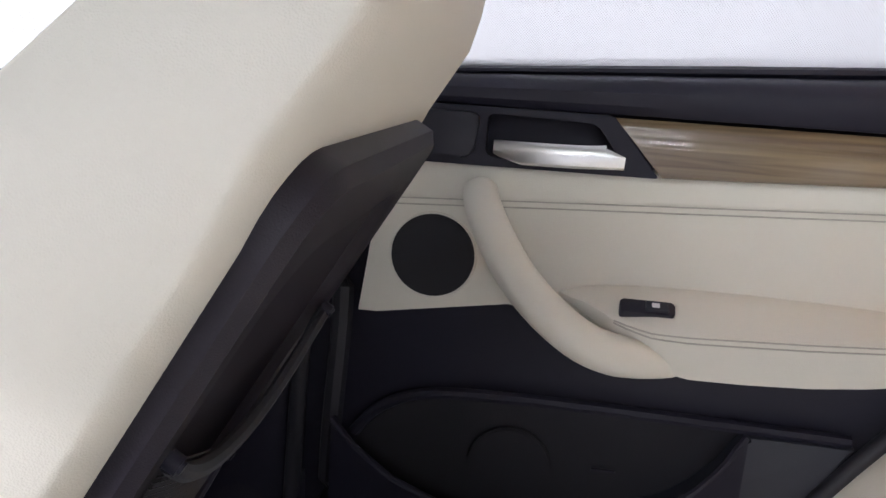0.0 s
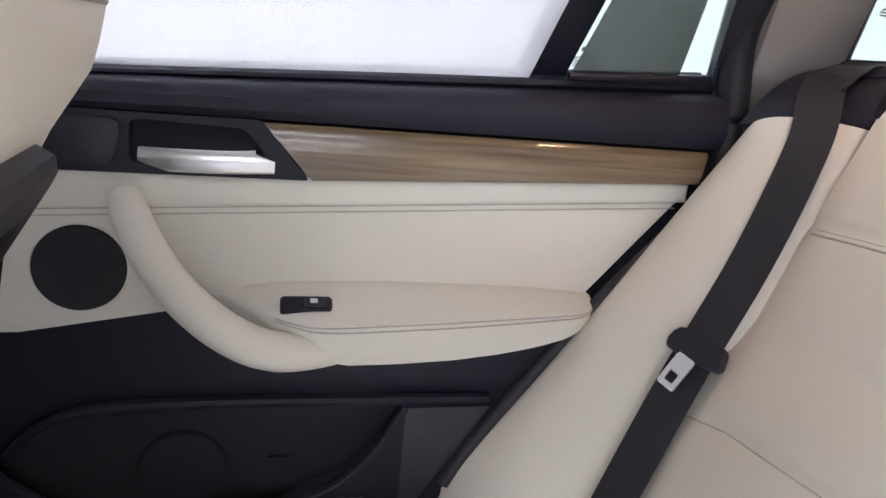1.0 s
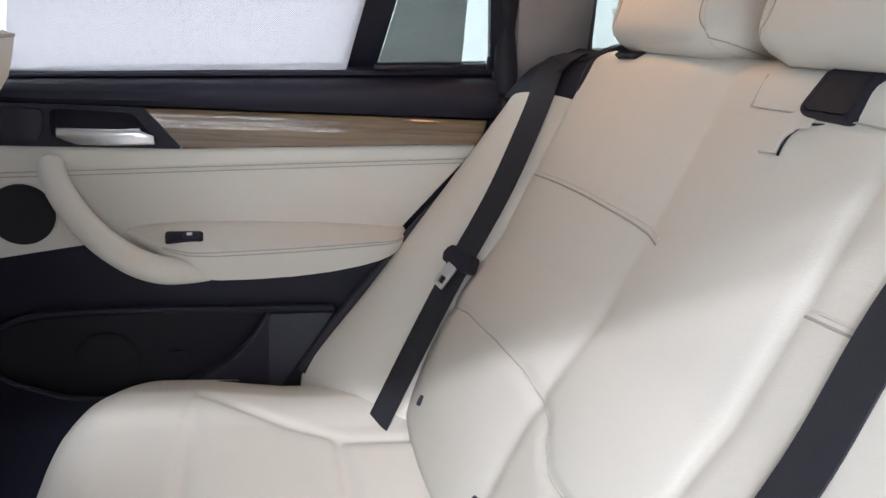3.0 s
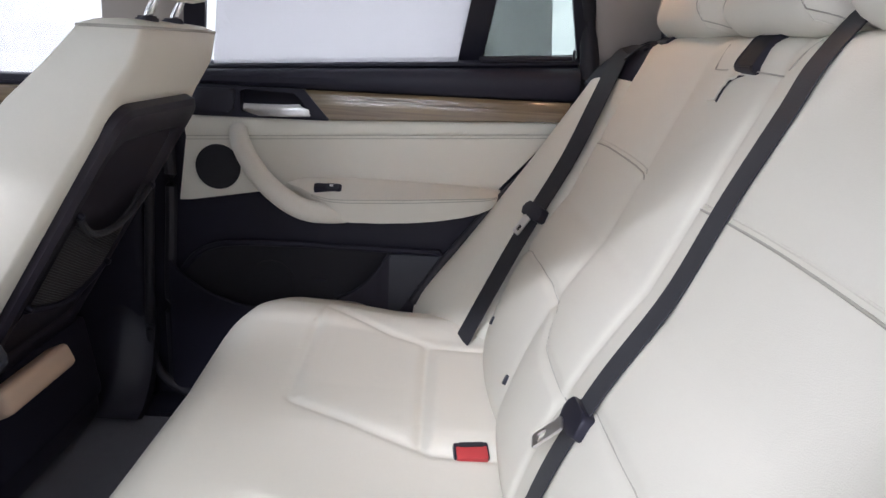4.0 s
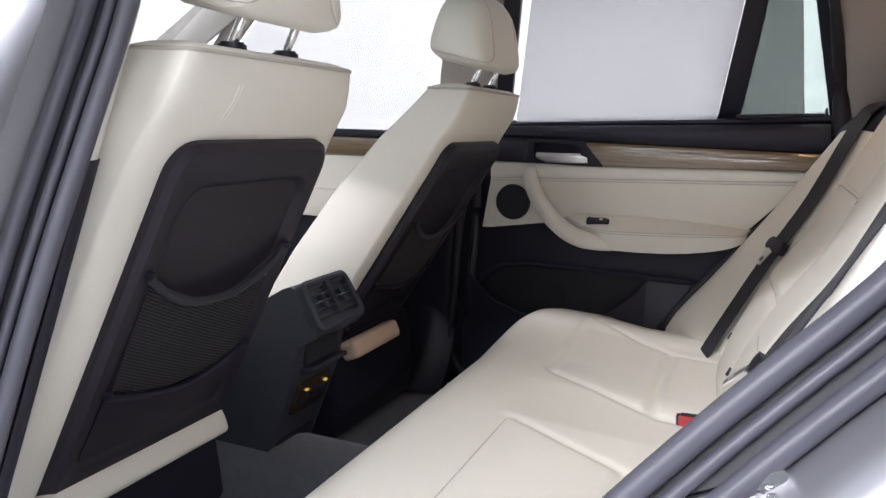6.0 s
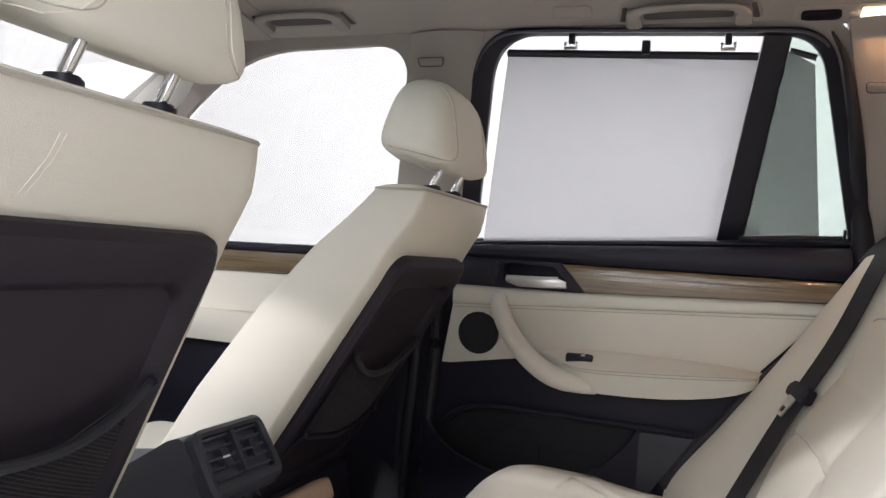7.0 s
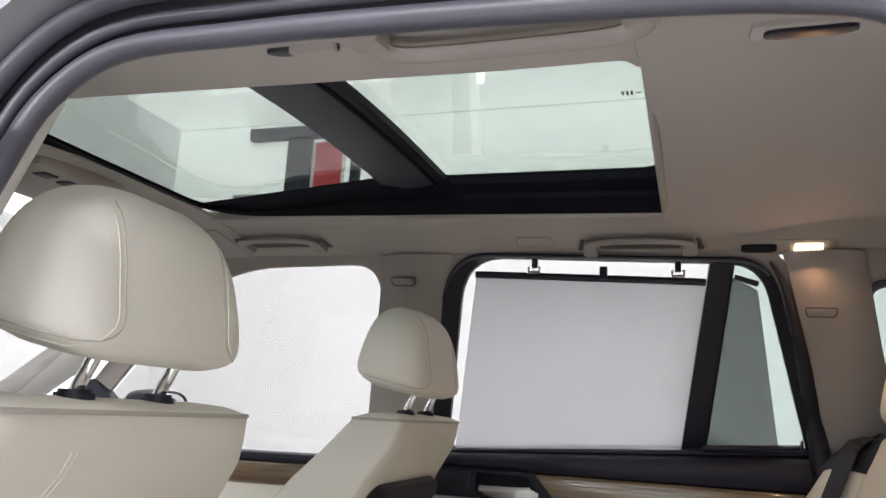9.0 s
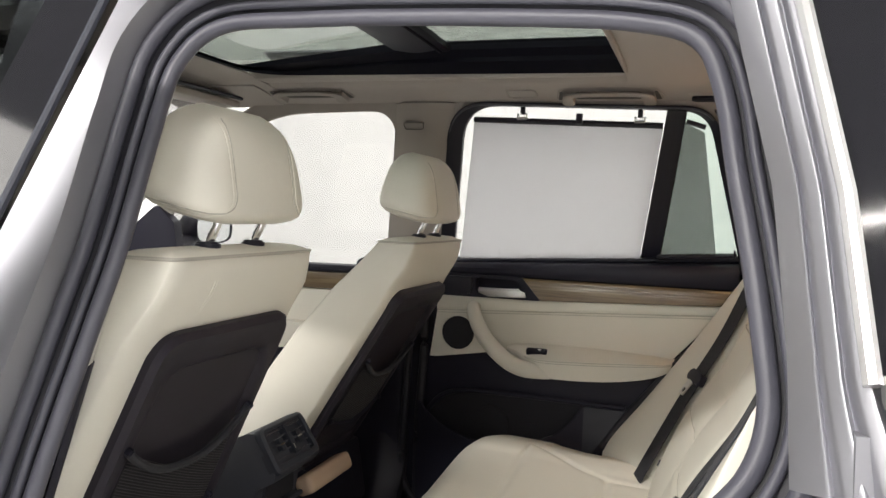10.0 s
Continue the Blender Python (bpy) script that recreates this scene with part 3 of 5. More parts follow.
    part("cloth_surround", ring(grown(outer, -0.002), grown(outer, 0.035), lambda x, z: (x, side_y(z) - 0.010, z), lambda x, z: (x, side_y(z) - 0.004, z), (0, 0.012, 0)), trim_cloth, door, "warm grey lining round the window frame")
    part("bright_edge", tube([Vector(place(x, z)) + Vector((0, -0.012, -0.004)) for x, z in outer[len(outer) // 2 + 3:]], 0.004, 6), rubber, door)
    bar = [(0.2545, 1.10), (0.306, 1.10), (0.365, 1.485), (0.319, 1.485)]
    slant = Vector((0, -0.64, 1)).normalized()
    nrm = Vector((0, -0.842, -0.539))
    part("window_bar", grid([[Vector(place(x, z)) + nrm * d for x, z in bar] for d in (-0.034, -0.008, -0.004)], closed_v=True, cap=True), black_hard, door, "black bar between the panes")
    for nm, o, mat in (("main_pane", [(-0.30, 1.06), (0.28, 1.09), (0.34, 1.485), (-0.19, 1.485)], glass), ("quarter_pane", [(0.29, 1.09), (0.52, 1.10), (0.42, 1.475), (0.345, 1.485)], green_glass)):
        pane = part(nm, grid([[Vector(place(x, z)) - nrm * (0.014 + d) for x, z in o] for d in (0, 0.003)], closed_v=True, cap=True), mat, door)
        pane.visible_shadow = False
    marks = [(-0.009, 0.010, 0.018, 0.0015), (-0.004, 0.020, 0.007, 0.006), (-0.009, 0.006, 0.018, 0.0012), (-0.009, 0.002, 0.016, 0.0012), (-0.009, -0.002, 0.016, 0.0012), (0.013, 0.002, 0.004, 0.010)]
    etched = joined(*[plate([(a, b), (a + w, b), (a + w, b + h), (a, b + h)], (0.322, side_y(1.136), 1.124), UX, slant, nrm, -0.0125, -0.014, 0) for a, b, w, h in marks])
    part("pane_marking", etched, mark_grey, door)
    return door


far_rear_door()


def sunshade(name, label, corners, mat, rod):
    """A pulled-up roller blind in front of a far window pane."""
    blind = base(name, label, "sunshade")
    nrm = Vector((0, -0.842, -0.539))
    at = lambda x, z: Vector((x, side_y(z), z)) + nrm * 0.012
    cl = part("blind_cloth", grid([[at(x, z) + nrm * d for x, z in corners] for d in (0, 0.001)], closed_v=True, cap=True), mat, blind)
    if rod:
        a, b = at(*corners[3]), at(*corners[2])
        up = Vector((0, -0.539, 0.842)) * 0.006
        part("blind_rod", tube([a + up + (b - a) * k / 6 for k in range(7)], 0.0075, 8), black_hard, blind)
    return blind


main_blind = sunshade("roller_sunshade", "pulled-up white mesh roller sunshade with a black rod", [(-0.257, 1.084), (0.254, 1.11), (0.309, 1.442), (-0.158, 1.457)], white_shade, True)
for x, col in ((-0.027, silver), (0.113, black_hard), (0.257, silver)):
    z = 1.478 - 0.028 * (x + 0.16)
    y = side_y(z) - 0.022
    if col is silver:
        hook = part("blind_hook", joined(rbox(x, y, z, 0.012, 0.012, 0.02, 0.003), tube([(x - 0.011, y - 0.006, z - 0.008), (x - 0.011, y - 0.006, z - 0.019), (x + 0.011, y - 0.006, z - 0.019), (x + 0.011, y - 0.006, z - 0.008)], 0.0028, 6, up=(0, 1, 0))), black_hard, main_blind, "blind hook")
        part("hook_frame", tube([(x - 0.011, y - 0.009, z - 0.012), (x - 0.011, y - 0.009, z - 0.021), (x + 0.011, y - 0.009, z - 0.021), (x + 0.011, y - 0.009, z - 0.012)], 0.0028, 6, up=(0, 1, 0)), silver, hook)
    else:
        part("blind_grip", rbox(x, y, z - 0.016, 0.016, 0.014, 0.026, 0.004), black_hard, main_blind)
quarter_blind = sunshade("quarter_sunshade", "dark grey mesh sunshade on the small rear pane", [(0.305, 1.118), (0.449, 1.128), (0.404, 1.432), (0.358, 1.455)], grey_shade, False)
part("blind_top", tube([Vector((0.362 + 0.044 * k / 4, side_y(1.45), 1.452 - 0.014 * k / 4)) for k in range(5)], 0.006, 8), black_hard, quarter_blind)
part("blind_foot", joined(tube([Vector((0.30 + 0.19 * k / 4, 0.742, 1.118 + 0.011 * k / 4)) for k in range(5)], 0.0055, 8), rbox(0.492, 0.735, 1.135, 0.006, 0.006, 0.022, 0.002)), black_hard, quarter_blind)


# ---- far front door ----
def far_front_door():
    door = base("front_door", "closed front car door with cream lining and wood strip", "car door")
    part("door_skin", plate([(-1.6, 0.3), (-0.45, 0.3), (-0.45, 1.03), (-1.6, 1.0)], (0, 0, 0), UX, UZ, NEAR, -0.80, -0.84, 0.004), paint, door)
    part("lining", plate([(-1.55, 0.36), (-0.455, 0.36), (-0.455, 0.80), (-1.55, 0.80)], (0, 0, 0), UX, UZ, NEAR, -0.735, -0.79, 0.004), black_soft, door, "black lower lining")
    part("panel", plate([(-1.55, 0.79), (-0.455, 0.79), (-0.455, 0.972), (-1.55, 0.955)], (0, 0, 0), UX, UZ, NEAR, -0.722, -0.74, 0.006), cream_panel, door, "cream leather panel")
    part("wood_trim", plate([(-1.5, 0.958), (-0.455, 0.974), (-0.455, 1.024), (-1.5, 1.012)], (0, 0, 0), UX, UZ, NEAR, -0.716, -0.74, 0.005, 3, bow=lambda a, b: 0.005 * math.cos((b - 1.0) / 0.03)), wood, door, "glossy lacquered wood strip")
    part("window_sill", plate([(-1.55, 1.012), (-0.455, 1.024), (-0.455, 1.048), (-1.55, 1.03)], (0, 0, 0), UX, UZ, NEAR, -0.712, -0.78, 0.01, 3), black_soft, door, "black window sill")
    rest = [(u, v) for u, v in ((-1.3, 0.86), (-0.62, 0.87), (-0.62, 0.79), (-1.3, 0.79))]
    part("armrest", plate(rounded(rest, 0.03), (0, 0, 0), UX, UZ, NEAR, -0.665, -0.725, 0.015, 3), cream_panel, door, "cream leather armrest")
    pane = part("pane", grid([[(x, side_y(z) + 0.014 + d, z) for x, z in ((-1.45, 1.02), (-0.44, 1.03), (-0.36, 1.48), (-0.80, 1.48))] for d in (0, 0.004)], closed_v=True, cap=True), glass, door)
    pane.visible_shadow = False
    front = rounded([(-1.42, 1.035), (-0.482, 1.042), (-0.37, 1.48), (-0.76, 1.472), (-0.98, 1.357)], [0.01, 0.01, 0.085, 0.12, 0.1], 8)
    part("window_frame", ring(front, grown(front, 0.045), lambda x, z: (x, side_y(z) - 0.006, z), lambda x, z: (x, side_y(z) - 0.008, z), (0, 0.014, 0)), trim_cloth, door, "warm grey window surround")
    part("mirror_sail", plate(rounded([(-1.50, 1.02), (-1.27, 1.205), (-1.20, 1.15), (-1.18, 1.02)], 0.01), (0, 0, 0), UX, UZ, NEAR, -0.700, -0.735, 0.004), black_soft, door, "black corner panel behind the wing mirror")
    return door


far_front_door()

# wing mirror outside the front window
wing = base("wing_mirror", "car wing mirror with a black housing outside the front window", "wing mirror")
def mirror_loop(x, s):
    pts = []
    for a in range(32):
        c, d = math.cos(a * math.pi / 16), math.sin(a * math.pi / 16)
        pts.append((x, 1.05 + 0.115 * s * math.copysign(abs(c) ** 0.6, c), 1.125 + 0.060 * s * math.copysign(abs(d) ** 0.6, d)))
    return pts


part("housing", grid([mirror_loop(-1.30 + dx, s) for dx, s in ((0.004, 0.86), (0.012, 0.93), (0.0, 1.0), (-0.02, 1.03), (-0.06, 0.95), (-0.10, 0.6), (-0.115, 0.2))], closed_v=True, cap=True), black_hard, wing)
part("mirror_glass", grid([mirror_loop(x, 0.86) for x in (-1.294, -1.297)], closed_v=True, cap=True), mirror_mat, wing)
part("mirror_foot", rbox(-1.33, 0.88, 1.075, 0.05, 0.16, 0.05, 0.01), black_hard, wing)

# ---- pillars ----
def far_pillar(name, label, edge_a, edge_b, mat, thick=0.05, lift=-0.022, n=10):
    """A padded pillar trim between two slanted edges of (x, z)."""
    def f(u, v):
        za, zb = edge_a[0][1] + (edge_a[1][1] - edge_a[0][1]) * u, edge_b[0][1] + (edge_b[1][1] - edge_b[0][1]) * u
        xa, xb = edge_a[0][0] + (edge_a[1][0] - edge_a[0][0]) * u, edge_b[0][0] + (edge_b[1][0] - edge_b[0][0]) * u
        z, x = za + (zb - za) * v, xa + (xb - xa) * v
        return (x, side_y(z) + lift - 0.018 * math.sin(v * math.pi) ** 0.7, z)
    return tagged(part(name, sheet(f, n, 10, (0, thick, 0.02)), mat), label, "pillar", kind="structure")


far_pillar("pillar_middle", "warm grey middle pillar trim between the doors", ((-0.505, 1.03), (-0.365, 1.494)), ((-0.325, 1.05), (-0.205, 1.494)), trim_cloth, lift=-0.010)
tagged(part("pillar_middle_foot", joined(rbox(-0.485, 0.752, 0.70, 0.17, 0.06, 0.74, 0.025, seg=4), rbox(-0.39, 0.765, 0.68, 0.13, 0.04, 0.76, 0.01)), black_soft), "black lower middle pillar lining", "pillar", kind="structure")


def kick(u, v):
    """Moulded lining that runs from the pillar's foot down on to the floor in a hollow curve."""
    x = -0.86 + 0.475 * u
    a = v * math.pi / 2
    bulge = 0.022 * math.exp(-((x + 0.46) / 0.035) ** 2) * math.sin(v * math.pi)
    return (x, 0.728 - 0.135 * (1 - math.cos(a)) - bulge, 0.58 - 0.235 * math.sin(a) + 0.3 * bulge)


tagged(part("sill_trim", sheet(kick, 30, 14, (0, 0.03, -0.012)), black_hard), "black moulded door sill lining at the pillar foot", "trim", kind="structure")
tagged(part("sill_far", rbox(0.16, 0.715, 0.292, 1.12, 0.15, 0.10, 0.02), black_hard), "black plastic door sill", "trim", kind="structure")
round_door = smooth_line([(-0.372, 0.722, 1.02), (-0.384, 0.722, 0.80), (-0.393, 0.722, 0.608), (-0.395, 0.722, 0.474), (-0.377, 0.720, 0.402), (-0.329, 0.716, 0.362), (-0.26, 0.714, 0.348), (-0.05, 0.712, 0.345), (0.12, 0.712, 0.36)], 8)
tagged(part("door_seal", tube(round_door, 0.0105, 10), rubber_dark), "black rubber seal round the closed rear door", "trim", kind="structure")
far_pillar("pillar_rear", "warm grey rear pillar trim lit by the lamp", ((0.560, 1.07), (0.448, 1.49)), ((0.678, 1.09), (0.585, 1.49)), trim_cloth, n=14)
hook_m = base("coat_hook", "small warm grey fold-out coat hook", "coat hook", "pillar hooks")
hk = rounded([(-0.024, -0.008), (0.024, -0.008), (0.027, 0.008), (-0.027, 0.008)], 0.005)
hv, hn = Vector((0, -0.49, 0.872)), Vector((0, -0.872, -0.49))
part("hook_body", plate(hk, (0, 0, 0), UX, hv, hn, -0.0016, -0.012, 0.0006), trim_cloth, hook_m)
part("hook_gap", tube([Vector(UX) * a + hv * b + hn * 0.0003 for a, b in grown(hk, 0.0012)], 0.0011, 6, closed=True, up=(0, 1, 0)), trim_shade, hook_m)
hook_m.matrix_world = pose(-0.318, side_y(1.437) - 0.0405, 1.437)
copy_thing(hook_m, pose(0.514, side_y(1.384) - 0.0405, 1.384))


# ---- roof ----
SIDE = [(0.362, 1.530), (0.372, 1.523), (0.40, 1.520), (0.44, 1.512), (0.48, 1.503), (0.515, 1.497), (0.538, 1.492)]
def roof_strip(x0, x1, profile, n=20, th=0.03, splay=0.0):
    """splay: how far the first points of the profile spread outwards towards the front."""
    rows = []
    for k in range(n + 1):
        x = x0 + (x1 - x0) * k / n
        side = [(x, y - splay * max(0.0, 0.10 - x) * max(0.0, 1 - i / 4), z, 0.004 if i == len(profile) - 1 else th) for i, (y, z) in enumerate(profile)]
        rows.append([(x, y, z) for x, y, z, t in side] + [(x, y, z + t) for x, y, z, t in reversed(side)])
    return grid(rows, closed_v=True, cap=True)


NEAR_SIDE = [(-0.335, 1.520), (-0.337, 1.495), (-0.37, 1.485), (-0.42, 1.476), (-0.48, 1.464), (-0.54, 1.447), (-0.561, 1.4390)]
full = [(0.538, 1.492), (0.515, 1.497), (0.48, 1.505), (0.40, 1.519), (0.25, 1.533), (0.0, 1.536), (-0.20, 1.520), (-0.337, 1.495), (-0.42, 1.476), (-0.48, 1.464), (-0.54, 1.447), (-0.561, 1.4390)]
ceil = joined(roof_strip(-0.66, 0.237, SIDE), roof_strip(-0.66, 0.237, NEAR_SIDE, splay=0.065), roof_strip(0.237, 1.55, full), roof_strip(-0.95, -0.66, full, 20, 0.006), plate([(0.24, -0.348), (0.24, -0.292), (0.237, -0.310), (0.229, -0.324), (0.216, -0.333), (0.20, -0.337), (0.18, -0.338), (0.18, -0.348)], (0, 0, 0), UX, (0, 1, 0), (0, 0, -1), -1.500, -1.525, 0.003), plate([(-0.68, 0.302), (-0.60, 0.305), (-0.28, 0.329), (-0.17, 0.337), (0.237, 0.365), (0.237, 0.376), (-0.68, 0.376)], (0, 0, 0), UX, (0, 1, 0), (0, 0, -1), -1.527, -1.545, 0.002))
tagged(part("ceiling", ceil, headlining, sharp=50), "warm grey cloth headlining round the glass roof", "ceiling", kind="structure")
roof_edge = roof_strip(-1.06, -0.70, [(0.535, 1.490), (0.50, 1.4975), (0.46, 1.5055), (0.36, 1.5205)])
tagged(part("roof_edge_trim", roof_edge, headlining, sharp=50), "warm grey roof edge lining above the front window", "ceiling", kind="structure")
# outer roof skin shuts out light above the lining
roof_out = joined(roof_strip(0.26, 1.7, [(0.66, 1.53), (0.4, 1.62), (-0.45, 1.62), (-0.68, 1.575)], 4), roof_strip(-1.0, -0.93, [(0.66, 1.53), (0.4, 1.62), (-0.45, 1.62), (-0.68, 1.575)], 4), roof_strip(-0.72, 0.28, [(0.68, 1.53), (0.44, 1.62)], 4), roof_strip(-0.72, 0.28, [(-0.70, 1.575), (-0.48, 1.62)], 4))
tagged(part("roof_skin", roof_out, paint), "silver grey painted outer roof panel", "roof", kind="structure")


def sunroof():
    roof = base("glass_roof", "panoramic glass roof with black frame and cross bar", "sunroof")
    hole = rounded([(-0.655, -0.418), (0.237, -0.375), (0.237, 0.362), (-0.17, 0.334), (-0.28, 0.326), (-0.655, 0.30)], [0.06, 0.01, 0.01, 0.02, 0.02, 0.12], 8)
    ledge = rounded([(-0.652, -0.388), (0.236, -0.34), (0.236, 0.323), (-0.17, 0.306), (-0.28, 0.300), (-0.652, 0.297)], [0.06, 0.01, 0.01, 0.02, 0.02, 0.11], 8)
    inner = rounded([(-0.74, -0.35), (0.228, -0.30), (0.229, 0.296), (-0.17, 0.292), (-0.28, 0.268), (-0.74, 0.268)], [0.06, 0.03, 0.03, 0.02, 0.02, 0.07], 8)
    dip = lambda x: 0.034 * max(0.0, min(1.0, (-0.17 - x) / 0.48)) ** 1.3
    loops = [[(x, y, z - dip(x) * k) for x, y in o] for o, z, k in ((hole, 1.534, 0), (ledge, 1.556, 0.6), (ledge, 1.566, 0.8), (inner, 1.580, 1), (inner, 1.60, 1.3), (hole, 1.60, 1.6))]
    part("frame", grid(loops, closed_v=True), roof_black, roof, "black sunroof frame", sharp=25)
    part("cross_bar", sheet(lambda u, v: (-0.276 + 0.108 * u - 0.032 * v, 0.285 - 0.615 * v, 1.582 - dip(-0.276 + 0.108 * u) - 0.006 * math.sin(u * math.pi) + 0.012 * math.sin(v * math.pi)), 8, 20, (0, 0, 0.006)), slate, roof, "dark cross bar")
    part("bar_seal", joined(sheet(lambda u, v: (-0.170 + 0.024 * u - 0.032 * v, 0.285 - 0.615 * v, 1.577 - 0.003 * math.sin(u * math.pi) + 0.012 * math.sin(v * math.pi)), 5, 20, (0, 0, 0.012)), tube([(-0.168 - 0.0032 * k, 0.28 - 0.6 * k / 10, 1.574 + 0.012 * math.sin(k / 10 * math.pi)) for k in range(11)], 0.004, 8)), roof_black, roof, "black rubber seal beside the bar")
    for nm, x0, x1 in (("front_pane", -0.86, -0.25), ("rear_pane", -0.19, 0.30)):
        part(nm, sheet(lambda u, v: (x0 + (x1 - x0) * u, 0.36 - 0.76 * v, 1.590 - dip(x0 + (x1 - x0) * u) + 0.014 * math.sin(v * math.pi)), 8, 14, (0, 0, 0.005)), roof_glass, roof)
    part("glass_print", joined(*[rbox(x, -0.027 + dy, 1.5985, w, d, 0.0012, 0) for x, dy, w, d in ((0.196, 0.0, 0.003, 0.012), (0.202, 0.0, 0.003, 0.014), (0.208, 0.0, 0.003, 0.012), (0.217, 0.001, 0.006, 0.002))]), mark_grey, roof)
    part("lining_lip", tube([(0.239, 0.36 - 0.73 * k / 12, 1.5315) for k in range(13)], 0.006, 8), trim_cloth, roof)
    return roof


sunroof()


def grab_handle(x0, x1, s, y, z, label, shade_mat):
    """A fold-up roof handle in a shallow recess; s is the side of the car."""
    hand = base("grab_handle", label, "grab handle", "roof grab handles")
    w = x1 - x0
    up_v, out_n = Vector((0, -s * 0.97, 0.24)), Vector((0, -s * 0.24, -0.97))
    o = Vector((x0, y, z))
    at = lambda a, b, d: o + Vector(UX) * a + up_v * b + out_n * d
    pan = rounded([(-0.034, -0.040), (w + 0.034, -0.040), (w + 0.018, 0.036), (-0.018, 0.036)], 0.020)
    part("recess", plate(pan, o, UX, up_v, out_n, 0.0012, -0.02, 0.001), trim_cloth, hand, "shallow recess round the handle")
    # Flat plates painted dark for shade behind grip and hinges; near grip stays plain.
    part("grip_shade", plate(rounded([(0.016, -0.030), (w - 0.016, -0.030), (w - 0.018, 0.010), (0.018, 0.010)], 0.010), o, UX, up_v, out_n, 0.0026, -0.01, 0.0005), shade_mat, hand, "flat plate standing for the shaded gap under the grip")
    for a, e in ((0.0, -1), (w, 1)):
        part("hinge_shade", plate(rounded([(a + e * 0.021 - 0.006, -0.034), (a + e * 0.021 + 0.006, -0.034), (a + e * 0.014 + 0.004, 0.012), (a + e * 0.014 - 0.004, 0.012)], 0.004), o, UX, up_v, out_n, 0.0024, -0.01, 0.0005), trim_shade, hand, "flat dark plate painted as shade at the hinge")
        part("mount", plate(rounded([(a - 0.015, -0.038), (a + 0.015, -0.038), (a + 0.012, 0.004), (a - 0.012, 0.004)], 0.006), o, UX, up_v, out_n, 0.016, -0.01, 0.005, 3), trim_cloth, hand)
    pts = [at(0.0, -0.024, 0.010), at(0.001, -0.004, 0.012), at(0.008, 0.014, 0.014), at(0.032, 0.024, 0.015), at(0.5 * w, 0.027, 0.015), at(w - 0.032, 0.024, 0.015), at(w - 0.008, 0.014, 0.014), at(w - 0.001, -0.004, 0.012), at(w, -0.024, 0.010)]
    part("bar", tube(smooth_line(pts, 6), 0.0125, 12, flat=0.42), trim_cloth, hand)
    return hand


grab_handle(-0.672, -0.492, 1, 0.432, 1.5135, "warm grey fold-up grab handle above the front door", trim_shade)
grab_handle(0.092, 0.280, 1, 0.464, 1.5068, "warm grey fold-up grab handle above the rear window", trim_shade)
grab_handle(0.040, 0.25, -1, -0.500, 1.4575, "warm grey fold-up grab handle above the open doorway", trim_cloth)
near_hook = base("coat_hook", "folded warm grey coat hook in a dark slot above the doorway", "coat hook", "roof hooks")
ho = (Vector((-0.038, -0.476, 1.4628)), UX, Vector((0, 0.97, 0.24)), Vector((0, 0.24, -0.97)))
part("hook_slot", plate(rounded([(-0.036, -0.010), (0.036, -0.010), (0.030, 0.011), (-0.030, 0.011)], 0.009), *ho, 0.0016, -0.01, 0.0006), slate, near_hook, "dark finger slot")
part("hook_flap", plate(rounded([(-0.012, -0.012), (0.036, -0.012), (0.028, 0.008), (-0.004, 0.008)], 0.006), *ho, 0.005, -0.004, 0.002), headlining, near_hook)
cover = base("roof_cover", "small warm grey cover cap in the roof lining", "cover cap")
cap_o = rounded([(-0.036, -0.018), (0.036, -0.018), (0.034, 0.018), (-0.034, 0.018)], 0.008)
cv, cn = Vector((0, -0.97, 0.24)), Vector((0, -0.24, -0.97))
part("cap", plate(cap_o, (-0.018, 0.458, 1.5065), UX, cv, cn, 0.0006, -0.01, 0.0004), headlining, cover)
part("cap_gap", tube([Vector((-0.018, 0.458, 1.5065)) + Vector(UX) * a + cv * b + cn * 0.0004 for a, b in grown(cap_o, 0.001)], 0.0012, 6, closed=True, up=(0, 0, 1)), trim_cloth, cover)
near_lamp = base("reading_lamp", "unlit reading lamp with a black switch above the doorway", "reading lamp", "roof lamps")
nl = (UX, Vector((0, 0.97, 0.24)), Vector((0, 0.24, -0.97)))
part("lamp_plate", plate(rounded([(-0.055, -0.024), (0.13, -0.024), (0.13, 0.024), (-0.055, 0.024)], 0.008), (0.385, -0.402, 1.4790), *nl, 0.003, -0.01, 0.002), headlining, near_lamp)
part("lamp_switch", plate(rounded([(-0.045, -0.013), (0.025, -0.013), (0.025, 0.013), (-0.045, 0.013)], 0.011), (0.385, -0.402, 1.4790), *nl, 0.006, 0.0, 0.002), black_hard, near_lamp)
part("lens", plate(rounded([(0.06, -0.015), (0.115, -0.015), (0.115, 0.015), (0.06, 0.015)], 0.004), (0.385, -0.402, 1.4790), *nl, 0.006, 0.0, 0.002), silver, near_lamp)

lampth = base("reading_lamp", "lit warm reading lamp with a black switch in the roof lining", "reading lamp", "roof lamps")
lt = (UX, Vector((0, -0.977, 0.215)), Vector((0, -0.215, -0.977)))
part("lamp_plate", plate(rounded([(-0.115, -0.028), (0.06, -0.028), (0.06, 0.028), (-0.115, 0.028)], 0.008), (0.475, 0.50, 1.5005), *lt, 0.0015, -0.012, 0.001), headlining, lampth)
part("lens", plate(rounded([(-0.010, -0.015), (0.038, -0.015), (0.038, 0.015), (-0.010, 0.015)], 0.004), (0.475, 0.50, 1.5005), *lt, 0.008, 0.0, 0.002), lamp_glow, lampth, "glowing warm lens")
